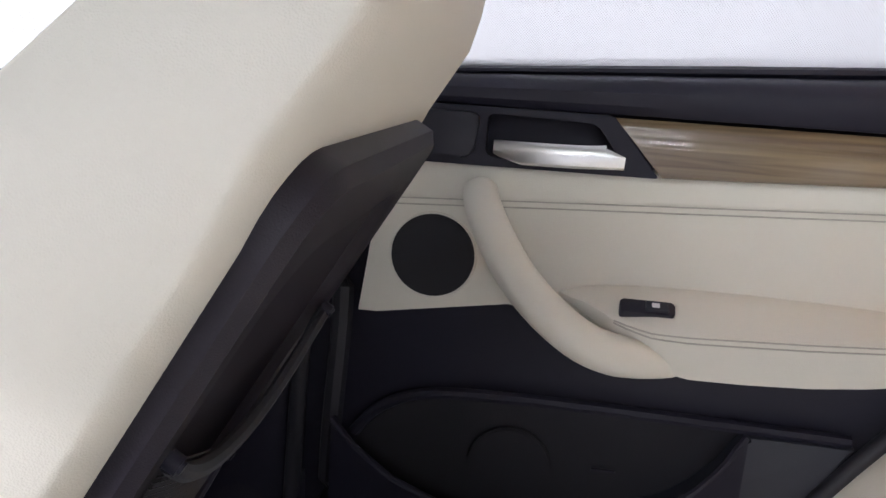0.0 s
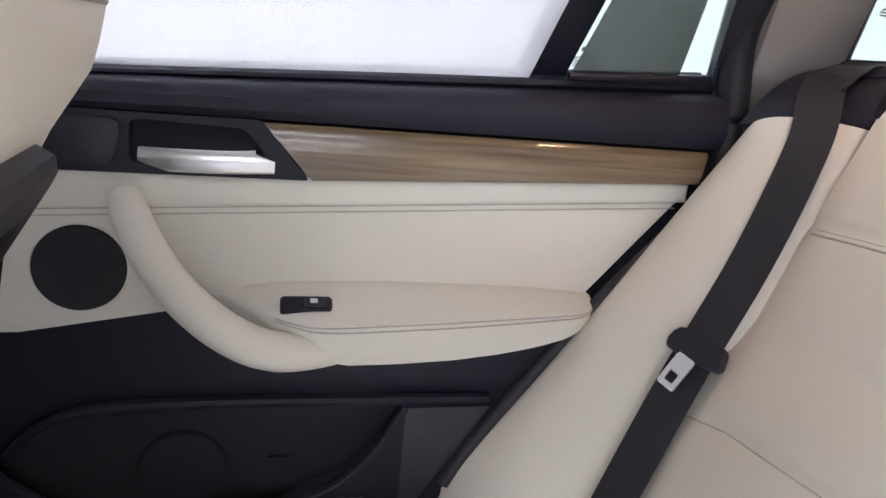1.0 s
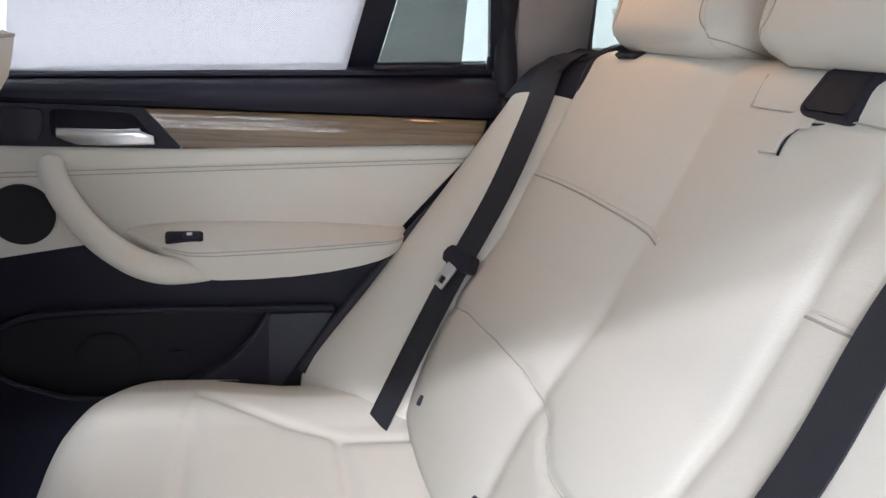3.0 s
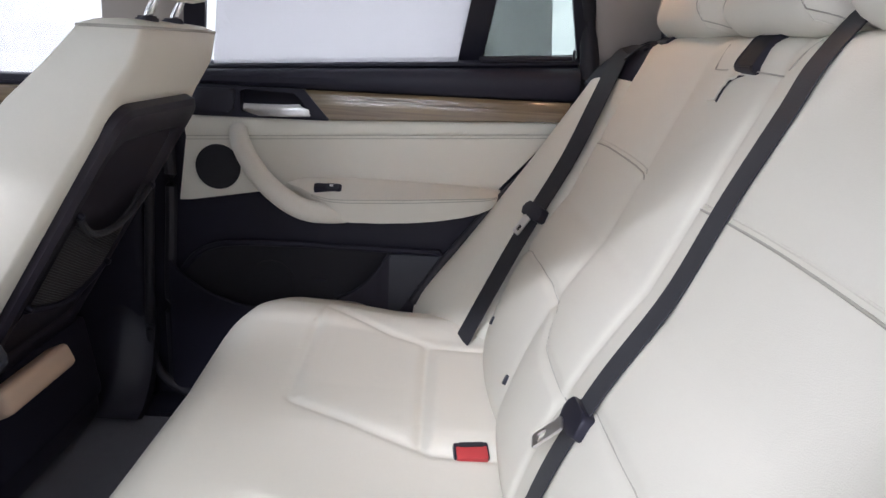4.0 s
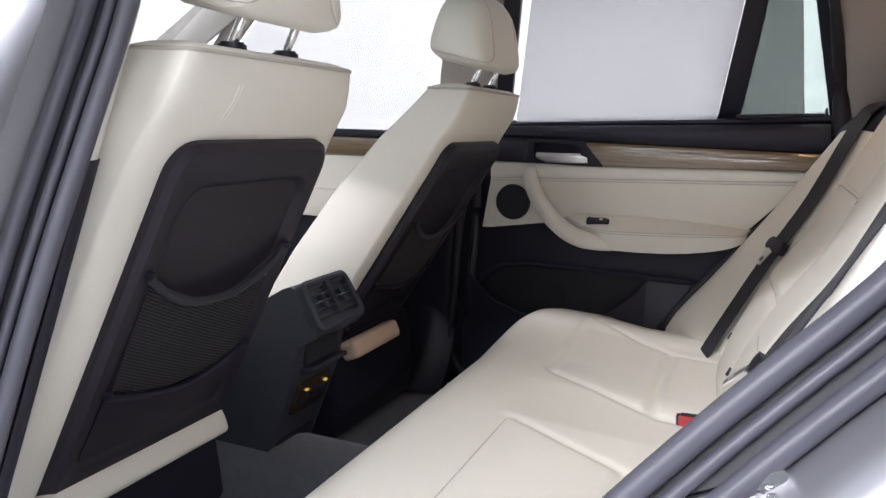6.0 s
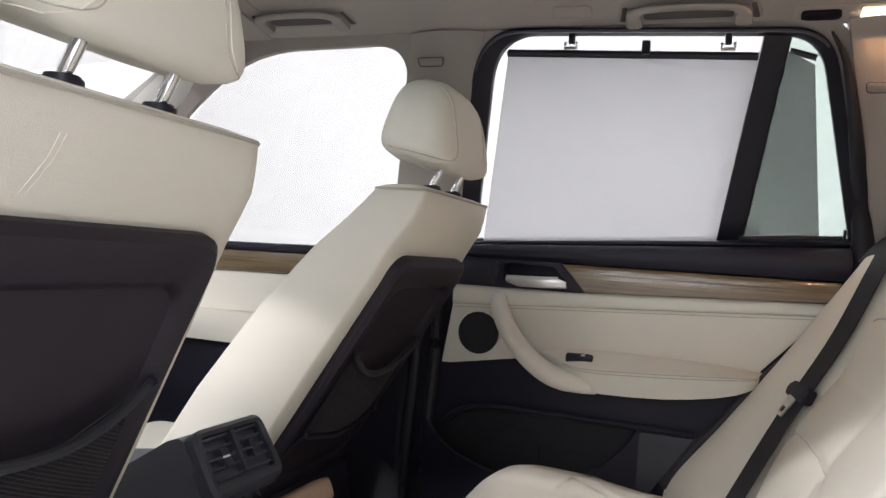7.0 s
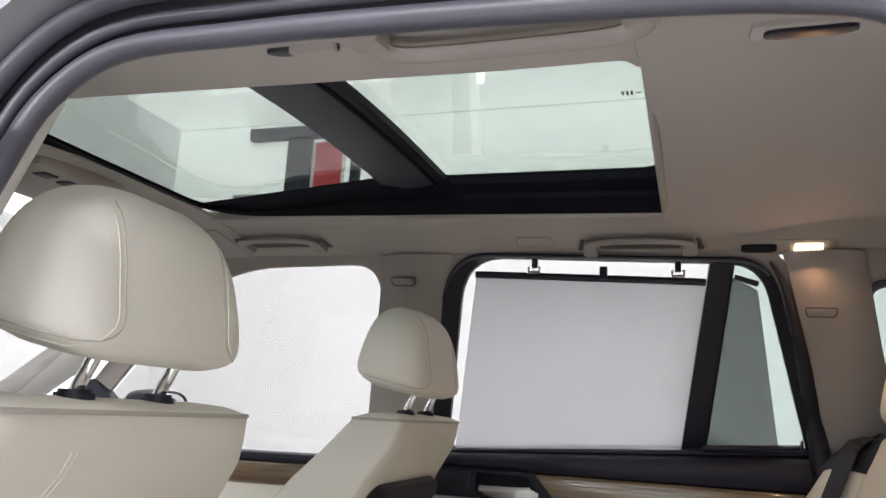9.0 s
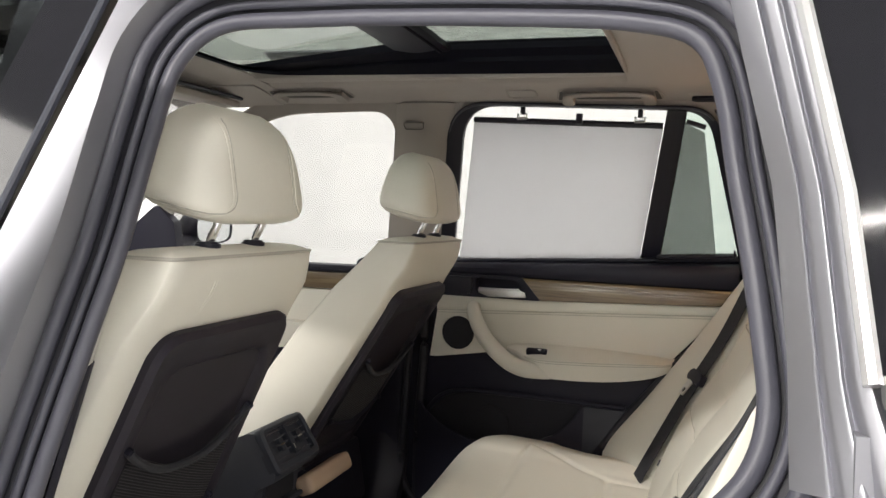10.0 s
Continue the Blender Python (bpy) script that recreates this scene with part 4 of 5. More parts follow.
part("lamp_switch", plate(rounded([(-0.103, -0.013), (-0.04, -0.013), (-0.04, 0.013), (-0.103, 0.013)], 0.01), (0.475, 0.50, 1.5005), *lt, 0.007, 0.0, 0.002), black_hard, lampth)
lens_o = Vector((0.475, 0.50, 1.5005))
for k in range(6):
    part("lens_rib", plate([(-0.006 + 0.008 * k, -0.013), (-0.0045 + 0.008 * k, -0.013), (-0.0045 + 0.008 * k, 0.013), (-0.006 + 0.008 * k, 0.013)], lens_o, *lt, 0.0088, 0.007, 0), trim_cloth, lampth)
glow = bpy.data.lights.new("reading_lamp_light", "AREA")
glow.size, glow.size_y, glow.shape, glow.energy, glow.color = 0.05, 0.03, "RECTANGLE", 0.46, (1.0, 0.56, 0.28)
gl = new("reading_lamp_light", glow)
gl.matrix_world = look((0.49, 0.480, 1.478), (0.42, 0.20, 0.95))


# ---- rear bench ----
def back_x(z):
    return 0.367 + (z - 0.64) * 0.4548


BN = Vector((-0.9103, 0, 0.414))


def groove(d, w=0.006):
    return math.exp(-(d / w) ** 2)


def lower_seam(y):
    """Height of the curved seam low on the backrest."""
    return float(np.interp(y, [-0.60, -0.33, -0.16, -0.10, -0.07, -0.008, 0.105, 0.14, 0.16, 0.253, 0.35, 0.478, 0.56], [0.765, 0.785, 0.775, 0.745, 0.735, 0.736, 0.738, 0.755, 0.772, 0.786, 0.785, 0.776, 0.76]))


def back_height(y, z):
    """Padding of the backrest over its plane."""
    h = 0.0
    for c, w in ((0.375, 0.178), (-0.335, 0.29)):
        t = max(0.0, 1 - ((y - c) / w) ** 2)
        h += 0.015 * t ** 1.1
    h += 0.007 * max(0, 1 - ((y - 0.077) / 0.13) ** 2)
    h += 0.02 * max(0, 1 - ((z - 0.72) / 0.16) ** 2)
    g = 0.0025 * groove(y - 0.197 - 0.05 * max(0, z - 1.0), 0.010) + 0.004 * groove(y + 0.045, 0.008)
    if y > 0.197 or y < -0.045:
        g += 0.003 * groove(z - 0.990, 0.006)
    arc = lower_seam(y)
    g += 0.0045 * groove(z - arc, 0.007)
    if -0.045 < y < 0.197:
        g += 0.004 * groove(z - 1.123, 0.004)
    h -= g
    h -= 0.07 * max(0, (z - 1.15) / 0.05) ** 2
    h -= 0.05 * max(0, (0.60 - z) / 0.06) ** 2
    return h


def back_point(y, z, off=0.0):
    return Vector((back_x(z), y, z)) + BN * (back_height(y, z) + off)


def rear_bench():
    seat = base("rear_bench_seat", "cream leather rear bench seat with grooved panels", "car seat")
    part("backrest", sheet(lambda u, v: back_point(0.558 - 1.19 * u, 0.54 + 0.665 * v), 150, 100, (0.09, 0, -0.03)), cream, seat, "cream leather backrest", sharp=60)
    # horizontal piping on the outer panels
    for y0, y1 in ((0.548, 0.172), (-0.053, -0.50)):
        for dz in (0.0, 0.006):
            part("piping", tube([back_point(y0 + (y1 - y0) * k / 24, 0.980 + dz + 0.005 * math.sin(k / 24 * math.pi) - 0.006 * max(0, (k - 20) / 4) ** 2, 0.0006) for k in range(25)], 0.0013, 6), piping if not dz else cream, seat)
    part("lower_piping", tube([back_point(0.545 - 1.03 * k / 90, lower_seam(0.545 - 1.03 * k / 90), 0.0004) for k in range(91)], 0.0009, 6), thread, seat)
    # top cover of the middle armrest with its pull loop
    for line in ([(0.146, 1.158), (0.143, 1.130), (0.136, 1.126), (0.034, 1.127), (-0.062, 1.125)], [(-0.067, 1.131), (-0.082, 1.148), (-0.094, 1.163)]):
        part("flap_seam", tube(smooth_line([back_point(y, z, 0.0004) for y, z in line], 5), 0.0010, 6), thread, seat)
    slit = smooth_line([back_point(0.066, 1.087, 0.001), back_point(0.067, 1.101, 0.001), back_point(0.061, 1.112, 0.001), back_point(0.050, 1.118, 0.001), back_point(0.036, 1.121, 0.0)], 6)
    part("pull_loop", strap([p + BN * 0.003 + Vector((0, 0.012, 0)) for p in slit], 0.022, 0.003, (0, 1, 0.1)), cream, seat, "cream leather pull loop")
    part("loop_slot", tube(slit, 0.0014, 6), black_hard, seat)
    # belt slots on top: a rounded frame round a dark hole
    for y, z, wide, tall in ((0.036, 1.146, 0.034, 0.026), (0.435, 1.164, 0.034, 0.010)):
        o = back_point(y, z, 0.0)
        hole = rounded([(-wide + 0.007, -tall + 0.008), (wide - 0.007, -tall + 0.008), (wide - 0.008, tall), (-wide + 0.008, tall)], 0.007)
        rim = rounded([(-wide, -tall), (wide, -tall), (wide - 0.003, tall + 0.006), (-wide + 0.003, tall + 0.006)], 0.012)
        sl_u = Vector((0.414, 0, 0.91))
        lift = lambda d: (lambda a, b: o + Vector((0, -a, 0)) + sl_u * b + BN * (back_height(y, z + b * 0.91) - back_height(y, z) + d))
        sl = part("belt_slot", grid([[lift(-0.01)(*p) for p in hole], [lift(0.004)(*p) for p in hole], [lift(0.007)(*p) for p in grown(hole, 0.002)], [lift(0.006)(*p) for p in grown(rim, -0.002)], [lift(-0.004)(*p) for p in rim]], closed_v=True), black_hard, seat, "black plastic belt slot", sharp=40)
        part("slot_hole", grid([[lift(0.0055 - d)(*p) for p in hole] for d in (0, 0.004)], closed_v=True, cap=True), grille, sl)
    # child seat anchor tags
    for y in (0.471, 0.215, -0.235):
        part("anchor_tag", plate(rounded([(-0.008, -0.004), (0.008, -0.004), (0.008, 0.004), (-0.008, 0.004)], 0.003), back_point(y, 0.64, 0.001), Vector((0.414, 0, 0.91)), Vector((0, 1, 0)), BN, 0.003, -0.004, 0.001), slate, seat)
    # side bolsters
    def bolster():
        edge = [(0.524, 0.688, 1.078), (0.452, 0.696, 0.97), (0.362, 0.702, 0.838), (0.280, 0.708, 0.725), (0.197, 0.712, 0.616), (0.185, 0.712, 0.55)]
        inner = [(0.585, 0.560, 1.092), (0.52, 0.556, 0.97), (0.445, 0.548, 0.83), (0.385, 0.540, 0.70), (0.345, 0.530, 0.60), (0.335, 0.53, 0.55)]
        a, b = smooth_line(edge, 6), smooth_line(inner, 6)
        def f(u, v):
            i = min(int(round(u * (len(a) - 1))), len(a) - 1)
            p = a[i].lerp(b[i], v) + Vector((-0.025, 0.012, 0.012)) * math.sin(v * math.pi) ** 0.7
            return tuple(p)
        return sheet(f, len(a) - 1, 14, (0.10, 0.0, -0.03))
    part("side_bolster", bolster(), cream, seat, "cream leather side bolster", sharp=60)
    def pillow(u, v):
        z = 1.088 - 0.54 * u
        x = 0.476 + (z - 1.051) * 0.46
        top = max(0.0, 1 - u / 0.07) ** 2
        side = max(0.0, 1 - v / 0.10) ** 2
        p = Vector((x - 0.016 * v, max(-0.625 - 0.065 * v, -0.537 - 0.345 * (1.42 - z) + 0.01 * (1 - v)), z))
        return p + Vector((-0.88, 0, 0.45)) * (0.010 * math.sin(v * math.pi) ** 0.6 - 0.010 * side - 0.02 * top)
    part("side_bolster", sheet(pillow, 40, 20, (0.11, 0.01, -0.05)), cream, seat, "cream leather side bolster", sharp=60)
    # cushion
    def profile(s):
        """Along the cushion from its back over the front edge: x and z."""
        if s < 0.62:
            t = s / 0.62
            return 0.40 - 0.50 * t, 0.572 + 0.022 * t
        t = (s - 0.62) / 0.38
        a = t * math.pi / 2 * 1.25
        return -0.10 - 0.085 * math.sin(min(a, math.pi / 2)) + 0.05 * max(0, a - math.pi / 2), 0.594 - 0.085 * (1 - math.cos(min(a, math.pi / 2))) - 0.26 * max(0, a - math.pi / 2)
    def cushion(u, v):
        y = 0.715 - 1.44 * v
        x, z = profile(u)
        end = max(0, (y - 0.62) / 0.095, (-0.63 - y) / 0.095)
        fx = -0.10 * max(0, (y - 0.50) / 0.215, (-0.63 - y) / 0.095) ** 2 if x < 0.0 else 0
        h = 0.0
        if u < 0.8:
            k = 1 - max(0, (u - 0.62) / 0.18)
            for c, half in ((0.42, 0.185), (-0.235, 0.20)):
                d = y - (c - 0.115 * (min(x, 0.24) - 0.01) / 0.215)
                qx, qy = abs(x - 0.258) - 0.235, abs(d) - (half - 0.015)
                far = math.hypot(max(qx, 0), max(qy, 0)) + min(max(qx, qy), 0) - 0.015
                h -= 0.0046 * k * groove(far, 0.010)
                if far < 0:
                    inside = min(1, -far / 0.05)
                    h -= 0.006 * k * groove(x - 0.224, 0.010) * min(1, -far / 0.012)
                    h += (0.007 if x > 0.224 else 0.002) * inside * (2 - inside) * min(1, abs(x - 0.224) / 0.02)
            h -= 0.006 * max(0, 1 - ((y - 0.07) / 0.1) ** 2) * max(0, min(1, (x + 0.05) / 0.1))
        z += h + (0.010 + 0.010 * max(0.0, min(1.0, (0.15 - x) / 0.1))) * max(0.0, min(1.0, (y - 0.30) / 0.25)) - 0.035 * end ** 3 + 0.012 * max(0, 1 - abs(y - 0.60) / 0.08)
        return (x - fx, y, z)
    part("cushion", sheet(cushion, 200, 260, (0.03, 0, -0.10)), cream, seat, "cream leather seat cushion", sharp=60)
    # sewn cross seam of the near insert
    def cushion_at(x, y):
        p = Vector(cushion((0.40 - x) / 0.50 * 0.62, (0.715 - y) / 1.44))
        return p + Vector((0, 0, 0.0006))
    for x in (0.009, 0.224):
        part("insert_seam", tube([cushion_at(x, -0.235 - 0.115 * (x - 0.01) / 0.215 + 0.2 * (0.9 - 1.8 * k / 20)) for k in range(21)], 0.0009, 6), thread, seat)
    part("bench_base", rbox(0.12, -0.01, 0.40, 0.50, 1.40, 0.16, 0.02), black_soft, seat)
    return seat


rear_bench()


def headrest_rows(w, d, h, m):
    """Sections of a padded headrest: a little narrower at the top, with flattened faces and round edges."""
    rows = []
    for k in range(21):
        t = k / 20
        s = (1 - abs(2 * t - 1) ** (3.6 if t > 0.5 else 7)) ** 0.40 if 0 < k < 20 else (0.30 if k else 0.5)
        wide = w * (1.0 - 0.34 * t ** 2.2) * (0.35 + 0.65 * s)
        deep = d * (1.0 - 0.42 * t ** 1.3) * (0.3 + 0.7 * s)
        rows.append([m @ Vector((b - 0.025 * t, a, h * (t - 0.5))) for a, b in rounded_section(wide / 2, deep / 2, 0.36 * min(wide, deep), 5)])
    return rows


def headrest(name, w, d, h, m, parent, label, face, inset=0.27):
    """A pad with a seam round its rear (face 1) or front (face -1)."""
    rows = headrest_rows(w, d, h, m)
    pad = part(name, grid(rows, closed_v=True, cap=True), cream, parent, label, sharp=75)
    # double seam: down the broad face, round the lower corner and along the side
    tree = BVHTree.FromPolygons([v.co for v in pad.data.vertices], [p.vertices for p in pad.data.polygons])
    for s in (-1, 1):
        for shift in (0.0, 0.007):
            line = []
            way = [(face * d, s * (w * inset + shift), h * z) for z in (0.40, 0.3, 0.1, -0.1, -0.25)]
            way += [(face * d, s * (w * (inset + 0.03) + shift), -h * 0.335), (face * d, s * (w * (inset + 0.10) + shift), -h * 0.39 - shift), (face * d * 0.8, s * w * 0.5, -h * 0.40 - shift), (face * d * 0.2, s * w * 0.7, -h * 0.40 - shift), (-face * d * 0.5, s * w * 0.7, -h * 0.40 - shift)]
            for q in smooth_line(way, 5):
                inner = Vector((max(-0.25 * d, min(0.25 * d, q.x)), max(0.03 - w / 2, min(w / 2 - 0.03, q.y)), q.z))
                a, b = m @ Vector(q), m @ inner
                hit = tree.ray_cast(a, (b - a).normalized())[0]
                if hit is not None:
                    line.append(hit)
            if len(line) > 3:
                part("pad_seam", tube(line, 0.0009, 6), piping if not shift else cream, pad)
    return pad


for y in (0.365, 0.04, -0.285):
    hr = base("rear_headrest", "cream leather rear headrest on the bench back", "headrest", "rear headrests")
    m = pose(0.657, y, 1.25, 0, 14, 0)
    headrest("pad", 0.285, 0.12, 0.180, m, hr, "", -1, 0.35)
    for dy in (-0.05, 0.05):
        part("post", tube([(0.63, y + dy, 1.13), (0.652, y + dy, 1.19)], 0.006, 8), chrome, hr)

# shoulder trim behind the bolster, with the belt outlet
def cover_point(u, v, s=1):
    """The trim from the bolster's top edge (u 0) up to the shelf behind (u 1)."""
    a = Vector((0.510 + 0.076 * v, 0.692 - 0.134 * v, 1.082 + 0.018 * v))
    b = Vector((0.640 + 0.020 * v, 0.690 - 0.128 * v, 1.160 + 0.012 * v))
    p = a.lerp(b, min(1.0, u)) + Vector((-0.012, 0, 0.018)) * math.sin(min(1.0, u) * math.pi)
    if u > 1:
        p += Vector((0.25 * (u - 1), 0, -0.01 * (u - 1)))
    return Vector((p.x, p.y if s > 0 else 0.05 - p.y, p.z))


def shoulder(s):
    th = base("shoulder_trim", "black plastic shoulder trim with belt outlet", "belt outlet", "shoulder trims")
    part("cover", sheet(lambda u, v: cover_point(1.4 * u, v, s), 28, 10, (0.02, 0, -0.03)), black_soft, th, sharp=55)
    part("edge_rim", tube(smooth_line([cover_point(u, 1.0, s) + Vector((0, 0, 0.002)) for u in (0.02, 0.2, 0.4, 0.6, 0.8, 1.0, 1.2)], 4), 0.009, 8), black_hard, th)
    n = Vector((-0.42, 0, 0.907))
    o = cover_point(0.72, 0.5, s) + Vector((0, 0, 0.0005))
    hole = rounded([(-0.040, -0.012), (0.040, -0.012), (0.040, 0.014), (-0.040, 0.014)], 0.006)
    out = part("outlet", ring(hole, grown(hole, 0.007), lambda a, b: o + Vector((b * 0.907, a, b * 0.42)) + n * 0.004, lambda a, b: o + Vector((b * 0.907, a, b * 0.42)) + n * 0.001, -n * 0.004), black_hard, th, "belt outlet rim")
    part("outlet_slot", plate(hole, o, (0, 1, 0), (0.907, 0, 0.42), n, 0.0022, -0.006, 0.0005), grille, out)
    return th


shoulder(1)
shoulder(-1)


def seat_belt(name, label, pts, tongue_at, width=0.05, across=(0.15, 1, 0.1), hang=None):
    belt = base(name, label, "seat belt", "rear seat belts")
    path = smooth_line(pts, 8)
    part("webbing", strap(path, width, 0.0022, across), webbing, belt, "dark woven webbing")
    p = path[tongue_at]
    ahead = (path[tongue_at + 1] - path[tongue_at - 1]).normalized()
    side = (Vector(across) - ahead * ahead.dot(Vector(across))).normalized()
    up = side.cross(ahead)
    if up.x > 0:
        up = -up
    grip = rounded([(-0.036, -0.012), (-0.03, 0.014), (0.03, 0.014), (0.036, -0.012), (0.02, -0.016), (-0.02, -0.016)], 0.008)
    tg = part("tongue_grip", plate(grip, p, side, -ahead, up, 0.009, -0.007, 0.004, 3), black_hard, belt, "black plastic tongue grip")
    bl = Vector((-0.10, 0.10, 0)) if hang is None else Vector(hang)
    dirn = (ahead + bl).normalized()
    sd = side - dirn * side.dot(dirn)
    sd.normalize()
    nm = sd.cross(dirn)
    out = rounded([(-0.012, 0.014), (-0.012, 0.055), (0.012, 0.055), (0.012, 0.014)], 0.004)
    inn = rounded([(-0.006, 0.036), (-0.006, 0.048), (0.006, 0.048), (0.006, 0.036)], 0.002)
    o = p + up * 0.006
    at = lambda a, b: o + sd * a + dirn * b
    part("steel_tongue", ring(inn, out, at, at, nm * 0.0028), silver, tg, "bright steel tongue with a slot")
    return belt


def bolster_belt():
    """The way of a belt down the front of a side bolster, a finger over it."""
    pts = [tuple(cover_point(u, 0.52) + Vector((-0.3, 0, 0.95)) * h) for u, h in ((0.70, 0.002), (0.60, 0.006), (0.48, 0.009), (0.36, 0.012), (0.20, 0.015))]
    pts += [(0.527, 0.590, 1.070), (0.473, 0.573, 0.945), (0.400, 0.557, 0.81), (0.345, 0.543, 0.70), (0.297, 0.53, 0.60), (0.265, 0.522, 0.53)]
    return pts


seat_belt("seat_belt", "dark seat belt with its tongue hanging down the side bolster", bolster_belt(), 54, 0.050, (-0.48, 0.87, -0.09))
mid_pts = [(0.665, -0.150, 1.185), (0.628, -0.149, 1.200)] + [tuple(back_point(-0.146 + 0.09 * max(0, 1.14 - z) - 0.17 * max(0, 0.98 - z), z, 0.004)) for z in (1.14, 1.09, 1.0, 0.9, 0.8, 0.72, 0.66, 0.60, 0.56)]
seat_belt("seat_belt", "dark middle seat belt lying on the backrest", mid_pts, 52, 0.043, (0.0, 1, 0.0), hang=(-0.3, 0.3, 0.1))
near_pts = [(0.60, -0.60, 1.178), (0.55, -0.615, 1.165), (0.495, -0.630, 1.115), (0.458, -0.638, 1.05), (0.385, -0.640, 0.91), (0.333, -0.638, 0.81), (0.281, -0.630, 0.71), (0.24, -0.615, 0.62)]
seat_belt("seat_belt", "dark seat belt stretched beside the near bolster", near_pts, 35, 0.032, (0.1, 0.99, 0.05), hang=(0, 0, 0))


def buckle(x, y, z, rz):
    b = base("belt_buckle", "red and black seat belt buckle set in the cushion", "belt buckle", "belt buckles")
    part("housing", rbox(0, 0, 0, 0.052, 0.028, 0.03, 0.004), black_hard, b)
    part("release_button", rbox(0, -0.006, 0.006, 0.046, 0.022, 0.024, 0.003), red_plastic, b, "red release button")
    part("tongue_slot", rbox(0, 0.007, 0.0170, 0.036, 0.008, 0.004, 0.001), grille, b)
    b.matrix_world = pose(x, y, z, 25, 0, rz)
    return b


buckle(0.298, 0.124, 0.566, 8)
buckle(0.292, -0.119, 0.566, 8)


# ---- front seats ----
SR = 0.447


def front_seat(cy, label, shell_up, shell_in, tail_y, tail_w, lean=SR, slim=0.0, back=0.0):
    seat = base("front_seat", label, "car seat", "front seats")
    xr = lambda z: -0.232 + back + (z - 1.045) * SR + min(0.0, z - 1.0) * (lean - SR)
    table = [(0.50, 0.200, 0.275, 0.20), (0.62, 0.200, 0.278, 0.20), (0.80, 0.200, 0.268, 0.185), (0.95, 0.198, 0.248, 0.16), (1.04, 0.194, 0.222, 0.134), (1.10, 0.183, 0.194, 0.108), (1.142, 0.170, 0.176, 0.094)]
    def section(z, shrink=0.0, dz=0.0):
        wr, wf, d = lerp(table, z)
        d -= slim * max(0.0, 1.0 - z)
        out = []
        for a, b in rounded_section(1, 1, 0.17, 5):
            t = (1 - b) / 2
            w = (wr + (wf - wr) * t ** 0.7) - shrink
            dd = d - 2 * shrink
            puff = 0.011 * math.exp(-((z - 1.095) / 0.036) ** 2) * (1 - t)
            out.append(Vector((xr(z) + puff - shrink - t * dd, cy + a * w, z + dz)))
        return out
    rows = [section(0.50 + 0.642 * k / 26) for k in range(27)] + [section(1.142, 0.006, 0.006), section(1.142, 0.02, 0.011), section(1.142, 0.045, 0.014)]
    part("backrest", grid(rows, closed_v=True, cap=True), cream, seat, "cream leather backrest", sharp=70)
    part("top_piping", tube([p + Vector((0, 0, 0.001)) for p in section(1.142, 0.0005, 0.001)], 0.0026, 6, closed=True), piping, seat)
    # back seams running down from the top
    if cy < 0:
        for shift in (0.0, 0.006):
            part("back_seam", tube([(xr(z) - 0.0005 + 0.011 * math.exp(-((z - 1.095) / 0.036) ** 2), cy - (0.072 + shift + 0.42 * (1.14 - z) ** 1.25), z) for z in np.linspace(1.112, 1.036, 10)], 0.0007, 6), cream, seat)
    # dark shell
    u, v = Vector((0, 1, 0)), Vector((lean, 0, 1)).normalized()
    n = Vector((1, 0, -lean)).normalized()
    o = (xr(0.60), cy, 0.60)
    L = (0.435 + shell_up) / v.z
    out = rounded([(-0.178, -0.03), (0.168, -0.03), (0.168, L), (-0.172 + shell_in, L)], [0.02, 0.02, 0.045, 0.045], 6)
    inn = rounded([(-0.142, 0.03), (0.142, 0.03), (0.134, L - 0.058), (-0.134 + shell_in, L - 0.058)], [0.02, 0.02, 0.04, 0.04], 6)
    O = Vector(o)
    at = lambda d: (lambda a, b: O + u * a + v * b + n * d)
    shell = part("back_shell", grid([[at(-0.02)(*p) for p in out], [at(0.011)(*p) for p in out], [at(0.018)(*p) for p in grown(out, -0.009)], [at(0.018)(*p) for p in grown(inn, 0.010)], [at(0.015)(*p) for p in grown(inn, 0.004)], [at(0.0065)(*p) for p in grown(inn, -0.004)]], closed_v=True, cap=True), brown_black, seat, "dark hard plastic seat back shell", sharp=30)
    # pocket with net
    hump = lambda a: 0.012 + 0.012 * (1 - (a / 0.14) ** 2)
    pocket = sheet(lambda s, t: at(hump(-0.135 + 0.27 * s) * (0.4 + 0.6 * t) + 0.004)(-0.135 + 0.27 * s, 0.035 + (0.085 + 0.025 * abs(s - 0.5) * 2) * t), 20, 8, -n * 0.003)
    part("pocket", pocket, brown_black, shell, "stiff dark pocket")
    lip = [at(hump(-0.14 + 0.28 * k / 24) + 0.006)(-0.14 + 0.28 * k / 24, 0.12 + 0.025 * abs(k / 12 - 1) ** 1.5) for k in range(25)]
    part("pocket_edge", tube(lip, 0.005, 8), black_soft, shell)
    strands = []
    for k in range(-14, 46):
        for sgn in (-1, 1):
            pts = []
            for q in range(25):
                a = -0.128 + 0.256 * q / 24
                b = 0.13 + 0.0048 * k + sgn * a * 0.45
                if 0.126 + 0.02 * (abs(a) / 0.13) ** 1.5 < b < 0.268 + 0.05 * (abs(a) / 0.13) ** 2.4:
                    pts.append(at(0.015 + 0.012 * (1 - (a / 0.14) ** 2))(a, b))
            if len(pts) > 2:
                strands.append(tube(pts, 0.0009, 3, up=n))
    part("pocket_net", joined(*strands), net, shell, "black elastic net")
    top = [at(0.02 + 0.012 * (1 - (a / 0.14) ** 2))(a, 0.27 + 0.055 * (abs(a) / 0.14) ** 2.4) for a in np.linspace(-0.138, 0.138, 25)]
    part("net_band", tube(top, 0.006, 8), webbing, shell)
